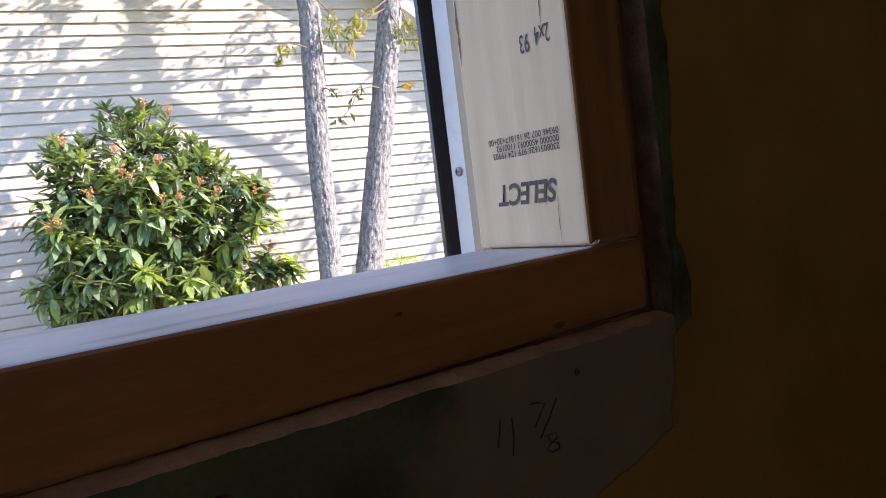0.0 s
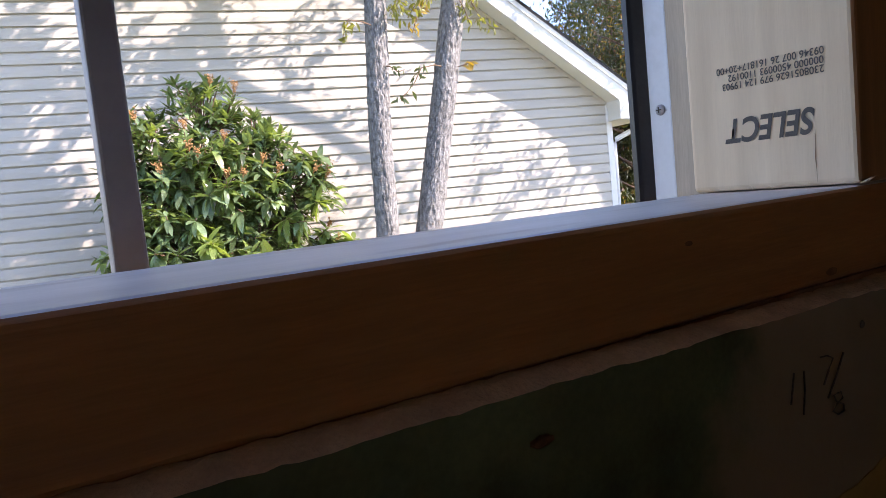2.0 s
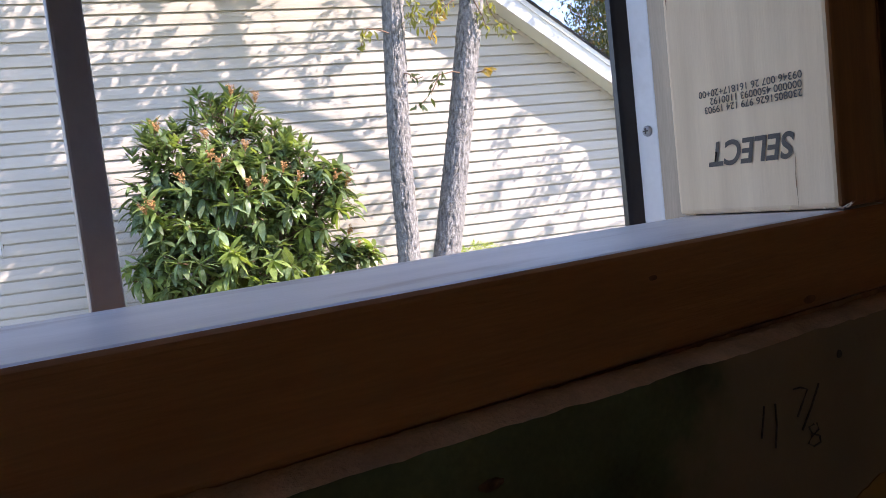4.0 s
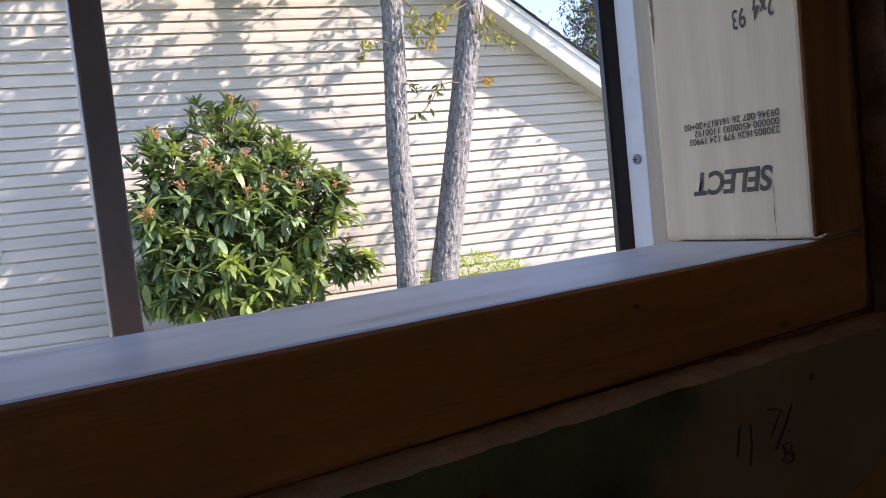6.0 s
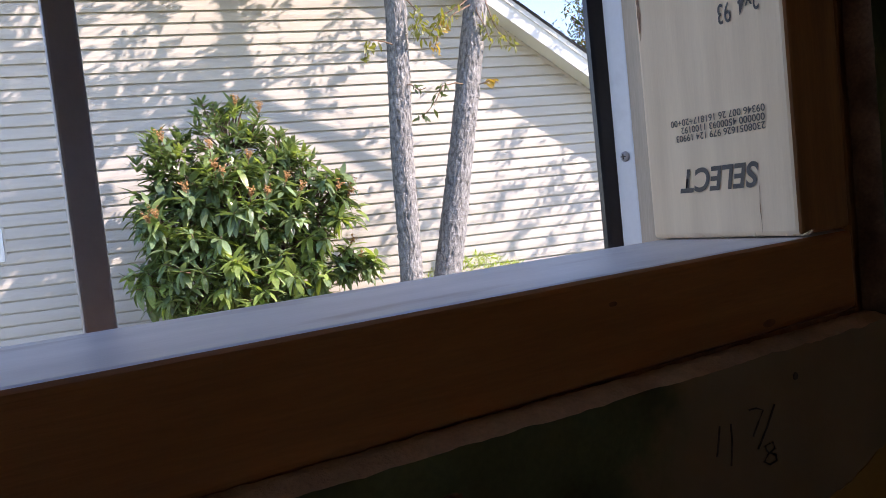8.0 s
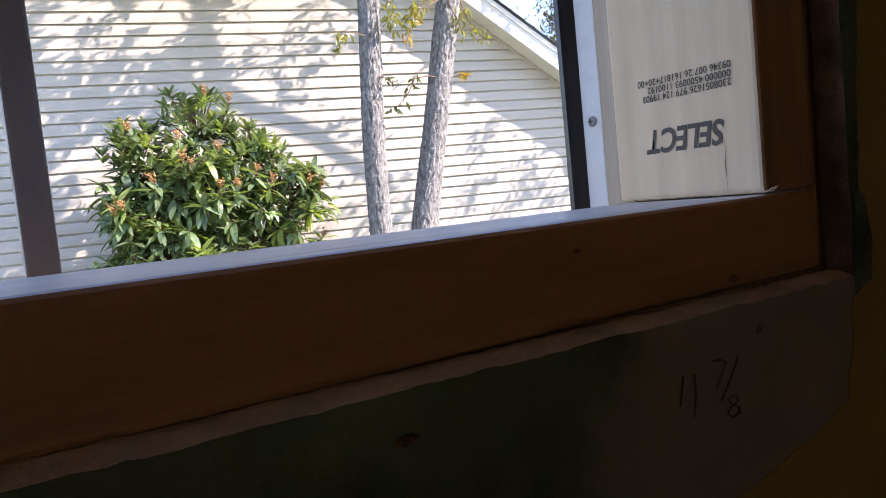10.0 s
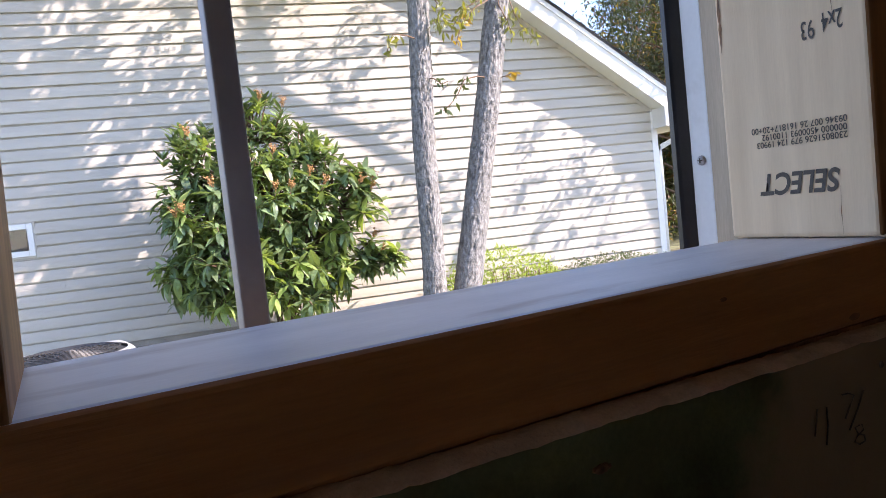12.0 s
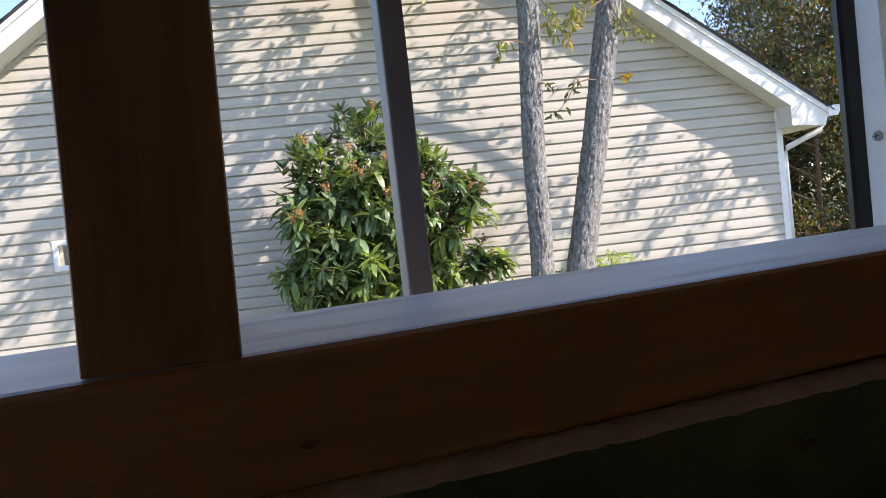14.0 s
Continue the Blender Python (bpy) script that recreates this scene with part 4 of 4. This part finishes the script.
def loquat_blade(length, width, droop, fold=0.18, rows=9):
    """One blade along +y, widest past its middle, its side veins pressed in as ribs."""
    vs, fs = [], []
    for i in range(rows + 1):
        t = i / rows
        w = width * 0.5 * (math.sin(math.pi * min(t ** 0.8 * 0.97 + 0.02, 1.0)) ** 0.85) if i < rows else 0.0
        z = -droop * length * t * t
        y = length * t * (1 - 0.12 * droop * t)
        rib = 0.0028 * (1 if i % 2 else -1) * (width / 0.06)
        for k in (-1, -0.5, 0, 0.5, 1):
            vs.append((k * w, y + 0.10 * abs(k) * w, z + abs(k) * fold * w + (rib if k else 0) * (1 if abs(k) < 1 else 0.6) - 0.12 * w * (abs(k) == 1)))
    for i in range(rows):
        for k in range(4):
            a = i * 5 + k
            fs.append((a, a + 1, a + 6, a + 5))
    return vs, fs


variants = [loquat_blade(*v) for v in ((0.17, 0.048, 0.12), (0.165, 0.052, 0.38), (0.215, 0.070, 0.26), (0.15, 0.038, 0.10), (0.20, 0.062, 0.55))]
stems, tips = bmesh.new(), []
for sx in (-0.3, -0.13, 0.03, 0.19, 0.35):
    tube([(1.62 + sx * 0.5, 7.05, -0.25), (1.62 + sx, 7.0, 0.1), (1.62 + sx * 2.0, 6.95, 0.73), (1.62 + sx * 2.6, 6.98, 1.39)], [0.036, 0.03, 0.023, 0.013], 7, stems)
for x, y, z, r in LOBES:
    c = Vector((x, y, z))
    for _ in range(int(58 * (r / 0.4) ** 2)):
        d = rand_dir(br)
        if d.y > 0.55:
            continue
        p = c + d * r * br.uniform(0.45, 1.0) ** 0.8 * (1 + 0.28 * noise.noise((d * 2.6 + c * 3)))
        if p.z < -0.12 or any((p - Vector(l[:3])).length < l[3] * 0.6 for l in LOBES if l[:3] != (x, y, z)):
            continue
        tips.append((p, (d * 1.1 + Vector((0.1, -0.3, 0.75 if p.z > 1.6 else 0.4))).normalized(), c, False))
# erect leading shoots along the top and sprays at the edge
for x, z in ((1.36, 2.30), (1.30, 2.20), (1.44, 2.24), (1.70, 2.28), (1.79, 2.30), (1.88, 2.12), (1.58, 2.22), (0.80, 1.96), (0.88, 2.02), (1.10, 2.02), (1.13, 1.95), (0.70, 1.78), (0.66, 1.46), (0.63, 1.24),
             (2.13, 1.98), (2.36, 1.80), (2.55, 1.58), (2.70, 1.40), (2.84, 1.20), (2.88, 1.06), (3.0, 0.46), (2.94, 0.56), (2.74, 0.66)):
    c = min(LOBES, key=lambda l: (Vector(l[:3]) - Vector((x, 6.92, z))).length)
    tips.append((Vector((x, 6.92 + br.uniform(-0.1, 0.1), z)), Vector((br.uniform(-0.3, 0.3), -0.1, 1)).normalized(), Vector(c[:3]), False))
# shoots that end in a flower head
for x, z in ((1.27, 1.56), (1.58, 1.63), (1.55, 1.29), (1.70, 1.29), (1.90, 1.41), (2.04, 1.31), (2.46, 1.29), (2.62, 1.23), (2.69, 1.34), (0.70, 1.14), (1.01, 1.38), (1.58, 2.18), (1.78, 2.11), (2.77, 0.54), (2.65, 0.72), (0.90, 1.88), (1.26, 1.76), (0.76, 1.18), (1.33, 1.50)):
    e = min(((x - 1.65) / 1.1) ** 2 + ((z - 1.15) / 1.15) ** 2, 1.0)
    p = Vector((x, 6.82 - 0.52 * math.sqrt(1 - e), z))
    tips.append((p, Vector(((x - 1.65) * 0.4, -0.55, 0.8)).normalized(), p + Vector(((1.65 - x) * 0.2, 0.35, -0.12)), True))
# low rosettes of fresh leaves at the front
for x, y, z in ((1.58, 6.30, 0.44), (1.44, 6.32, 0.36), (1.22, 6.42, 0.52), (1.92, 6.34, 0.50), (1.70, 6.28, 0.62), (1.02, 6.52, 0.34), (2.14, 6.50, 0.62), (1.36, 6.30, 0.74)):
    tips.append((Vector((x, y, z)), Vector((0.25, -0.7, 0.6)).normalized(), Vector((x, y + 0.35, z - 0.1)), "young"))
blades, buds = [], []
for p, axis, c, flowering in tips:
    tube([c.lerp(p, 0.35) - Vector((0, 0, 0.08)), c.lerp(p, 0.75) - Vector((0, 0, 0.03)), p], [0.009, 0.007, 0.005], 4, stems)
    a = axis.orthogonal().normalized()
    b = axis.cross(a)
    young = flowering == "young" or br.random() < (0.24 if p.y < 6.75 else 0.06)
    top = p.z > 1.6
    for i in range(br.randint(10, 14)):
        w = i * 2.399 + br.uniform(-0.2, 0.2)
        lift = br.uniform(0.2, 1.6) if top else br.uniform(-0.25, 0.8)
        d = a * math.cos(w) + b * math.sin(w) + axis * lift
        kind = br.choice((0, 3, 3, 0, 1)) if top else br.choice((0, 1, 2, 2, 4))
        blades.append((p - axis * br.uniform(0, 0.12), d, kind, br.uniform(0.7, 1.1), young))
    if flowering is True:
        buds.append((p + axis * 0.02, axis))
part("stems", stems, TWIG, bush, "brown stems and twigs", True)
shared = {}
for mi, mat in enumerate((LOQUAT, LOQUAT_NEW)):
    for vi, (vs, fs) in enumerate(variants):
        me = bpy.data.meshes.new("leaf")
        me.from_pydata(vs, [], fs)
        me.materials.append(mat)
        me.polygons.foreach_set("use_smooth", [True] * len(me.polygons))
        shared[mi, vi] = me
blades.sort(key=lambda t: t[0].y)
for p, d, vi, s, young in blades[:300]:
    ob = new("leaf", shared[1 if young else 0, vi])
    ob.parent = bush
    ob.matrix_basis = Matrix.Translation(p) @ aim(d, roll=br.uniform(-0.35, 0.35)).to_4x4() @ Matrix.Scale(s, 4)
for young in (False, True):
    vs, fs = [], []
    for p, d, vi, s, yg in blades[300:]:
        if yg is not young:
            continue
        m = aim(d, roll=br.uniform(-0.35, 0.35))
        o = len(vs)
        vs.extend(tuple(p + m @ (Vector(v) * s)) for v in variants[vi][0])
        fs.extend(tuple(i + o for i in f) for f in variants[vi][1])
    raw("leaves", vs, fs, LOQUAT_NEW if young else LOQUAT, bush, "", "stuff", True)
for p, axis in buds:
    bm = bmesh.new()
    a = axis.orthogonal().normalized()
    b = axis.cross(a)
    for k in range(7):
        w = k * 2.4
        side_axis = (axis + 0.75 * (a * math.cos(w) + b * math.sin(w)) * (0.3 + 0.1 * k)).normalized()
        root = p + axis * (0.012 * k)
        tube([root, root + side_axis * 0.06], [0.003, 0.0015], 4, bm)
        for _ in range(9):
            q = root + side_axis * br.uniform(0.02, 0.068) + rand_dir(br) * 0.016
            bmesh.ops.create_icosphere(bm, subdivisions=1, radius=br.uniform(0.004, 0.0078), matrix=Matrix.Translation(q))
    part("flower_head", bm, BLOOM, bush, "pale orange woolly flower head")

# ---- low planting along the house wall ----
def low_shrub(name, label, s0, s1, zt, depth, n, mat, shape, seed):
    r = random.Random(seed)
    ob = empty(name, HOUSE, label, "shrub")
    sp, st = [], bmesh.new()
    for i in range(max(int(n / 60), 3)):
        s = r.uniform(s0, s1)
        tube([(s, -depth + r.uniform(-0.1, 0.1), -0.2), (s + r.uniform(-0.1, 0.1), -depth, zt * 0.35)], [0.008, 0.003], 4, st)
    for i in range(n):
        s = r.uniform(s0, s1)
        u = (s - s0) / (s1 - s0)
        h = -0.15 + (zt + 0.15) * (0.55 + 0.45 * math.sin(math.pi * u)) * r.uniform(0.15, 1.0) * (0.9 + 0.25 * noise.noise((s * 6, seed, 0)))
        sp.append((Vector((s, -depth + r.gauss(0, 0.14), h)), rand_dir(r) + Vector((0, 0, 0.5))))
    part("stems", st, TWIG, ob)
    leaf_cloud("foliage", sp, shape, mat, ob, "", (0.7, 1.3), 0.5, r)


low_shrub("shrub", "feathery lime-green shrub at the foot of the wall", 1.62, 3.05, 0.52, 0.5, 2600, SHRUB_LEAF, leaf_shape(0.055, 0.014, 2, 0.2, 0.2), 41)
low_shrub("low_hedge", "low dark green small-leaved hedge along the wall", 2.9, 4.85, 0.22, 0.42, 3800, HEDGE_LEAF, leaf_shape(0.035, 0.015, 2, 0.2, 0.2), 42)

# ---- outdoor air-conditioning unit ----
ac = empty("air_conditioner", pose(-0.32, 4.26, GROUND_Z, 0, 0, 3), "beige outdoor condenser with a dark round fan guard on its top", "air conditioner")
AH = 0.56
part("body", box(-0.32, 0.32, -0.31, 0.31, 0.03, AH - 0.045, 0.02), AC_PAINT, ac)
part("pad", box(-0.4, 0.4, -0.4, 0.4, -0.06, 0.03, 0.01), CONCRETE, ac, "concrete pad")
bm = bmesh.new()
for z, r in ((AH - 0.045, 0.33), (AH - 0.012, 0.335), (AH, 0.32)):
    for k in range(48):
        w = 2 * math.pi * k / 48
        f = max(abs(math.cos(w)), abs(math.sin(w)))
        rr = r / f ** 0.75
        bm.verts.new((rr * math.cos(w), rr * math.sin(w) * 0.97, z))
bm.verts.ensure_lookup_table()
for i in range(2):
    for k in range(48):
        bm.faces.new((bm.verts[i * 48 + k], bm.verts[i * 48 + (k + 1) % 48], bm.verts[(i + 1) * 48 + (k + 1) % 48], bm.verts[(i + 1) * 48 + k]))
ring = [bm.verts.new((0.305 * math.cos(2 * math.pi * k / 48), 0.298 * math.sin(2 * math.pi * k / 48), AH + 0.004)) for k in range(48)]
bm.verts.ensure_lookup_table()
for k in range(48):
    bm.faces.new((bm.verts[96 + k], bm.verts[96 + (k + 1) % 48], ring[(k + 1) % 48], ring[k]))
part("top_cover", bm, AC_PAINT, ac, "", True)
part("fan_well", tube([(0, 0, AH - 0.04), (0, 0, AH - 0.012)], [0.30, 0.30], 40), AC_DARK, ac, "dark fan opening")
for i in range(9):
    r = 0.03 + i * 0.029
    pts = [(r * math.cos(2 * math.pi * k / 32), r * math.sin(2 * math.pi * k / 32), AH + 0.012 + 0.02 * (1 - r / 0.27)) for k in range(33)]
    part("guard_ring", tube(pts, [0.0035] * 33, 5, None, 0, False), AC_DARK, ac)
for k in range(6):
    w = math.pi * k / 6
    part("guard_rod", tube([(0.27 * math.cos(w), 0.27 * math.sin(w), AH + 0.008), (0, 0, AH + 0.03), (-0.27 * math.cos(w), -0.27 * math.sin(w), AH + 0.008)], [0.004] * 3, 5), AC_DARK, ac)
for side_k in range(4):
    for i in range(22):
        x = -0.28 + i * 0.0265
        m = Matrix.Rotation(side_k * math.pi / 2, 4, "Z")
        bm = box(x, x + 0.008, -0.328, -0.316, 0.08, AH - 0.06)
        bmesh.ops.transform(bm, matrix=m, verts=bm.verts)
        part("fin", bm, AC_PAINT, ac)


# ---- woods beyond the house ----
def wood_tree(x, y, h, r, seed, mats, n, trunk_r=0.12, low=0.1):
    rr = random.Random(seed)
    ob = empty("forest_tree", pose(x, y, GROUND_Z - 0.05), "autumn woodland tree with mixed green, gold and rust leaves", "tree", "trees behind the house")
    bm = tube([(0, 0, 0), (0.1, 0, h * 0.4), (0.05, 0.1, h * 0.95)], [trunk_r, trunk_r * 0.7, 0.02], 9)
    part("trunk", bm, TWIG, ob, "", True)
    bb = bmesh.new()
    centres = []
    for i in range(34):
        a, z = rr.uniform(0, 6.28), h * (low + (1 - low) * rr.random())
        reach = r * (0.35 + 0.65 * math.sin(math.pi * min(max((z / h - low + 0.15), 0.08), 0.95))) * rr.uniform(0.6, 1.05)
        q = Vector((math.cos(a) * reach, math.sin(a) * reach, z + reach * 0.25))
        tube([(0.05, 0, max(z - 0.3, 0.2)), q * 0.6 + Vector((0, 0, z * 0.38)), q], [0.03, 0.018, 0.006], 5, bb)
        centres.append(q)
        for _ in range(3):
            q2 = q * rr.uniform(0.6, 1.0) + rand_dir(rr) * 0.5
            tube([q * 0.85 + Vector((0, 0, z * 0.13)), q2], [0.010, 0.004], 4, bb)
            centres.append(q2)
    part("branches", bb, TWIG, ob, "", True)
    for mi, (mat, share) in enumerate(mats):
        sp = []
        for _ in range(int(n * share * 1.7)):
            c = centres[rr.randrange(len(centres))]
            if (hash((round(c.x, 3), mi)) % 7) < 2:
                c = centres[rr.randrange(len(centres))]
            sp.append((c + Vector((rr.gauss(0, 0.24), rr.gauss(0, 0.24), rr.gauss(0, 0.2))), rand_dir(rr) + Vector((0, 0, -0.5))))
        leaf_cloud("foliage", sp, leaf_shape(0.10, 0.036, 2, 0.2, 0.25), mat, ob, "", (0.7, 1.4), 0.5, rr)


MIX = ((WOOD_GREEN, 0.82), (WOOD_GOLD, 0.07), (WOOD_RUST, 0.11))
GRN = ((WOOD_GREEN, 0.9), (WOOD_GOLD, 0.04), (WOOD_RUST, 0.06))
for args in ((10.9, 9.6, 6.2, 1.7, 1, MIX, 9500, 0.05, 0.0), (12.6, 9.8, 8.5, 2.2, 2, MIX, 9500), (12.9, 12.0, 9.5, 1.5, 3, GRN, 7000), (14.6, 11.4, 10.5, 2.6, 4, MIX, 6500),
             (16.0, 15.0, 11.0, 2.0, 5, GRN, 6000), (13.6, 15.6, 5.2, 2.2, 6, GRN, 5000), (19.0, 15.5, 12.0, 3.4, 7, GRN, 5000), (17.0, 11.5, 10.0, 3.0, 8, MIX, 4500)):
    wood_tree(*args)


def thicket(name, label, m, n, ext, mats, seed):
    rr = random.Random(seed)
    ob = empty(name, m, label, "undergrowth", kind="stuff")
    for mat, share in mats:
        sp = [(Vector((rr.uniform(-ext[0], ext[0]), rr.uniform(-ext[1], ext[1]), rr.random() ** 1.5 * ext[2])), rand_dir(rr)) for _ in range(int(n * share))]
        leaf_cloud("foliage", sp, leaf_shape(0.14, 0.055, 2, 0.2, 0.25), mat, ob, "", (0.7, 1.5), 0.5, rr)


thicket("undergrowth", "dark brush and brambles at the wood's edge", pose(12.5, 11.5, GROUND_Z, 0, 0, -35), 24000, (6.0, 1.4, 3.8), ((WOOD_GREEN, 0.85), (WOOD_RUST, 0.15)), 55)
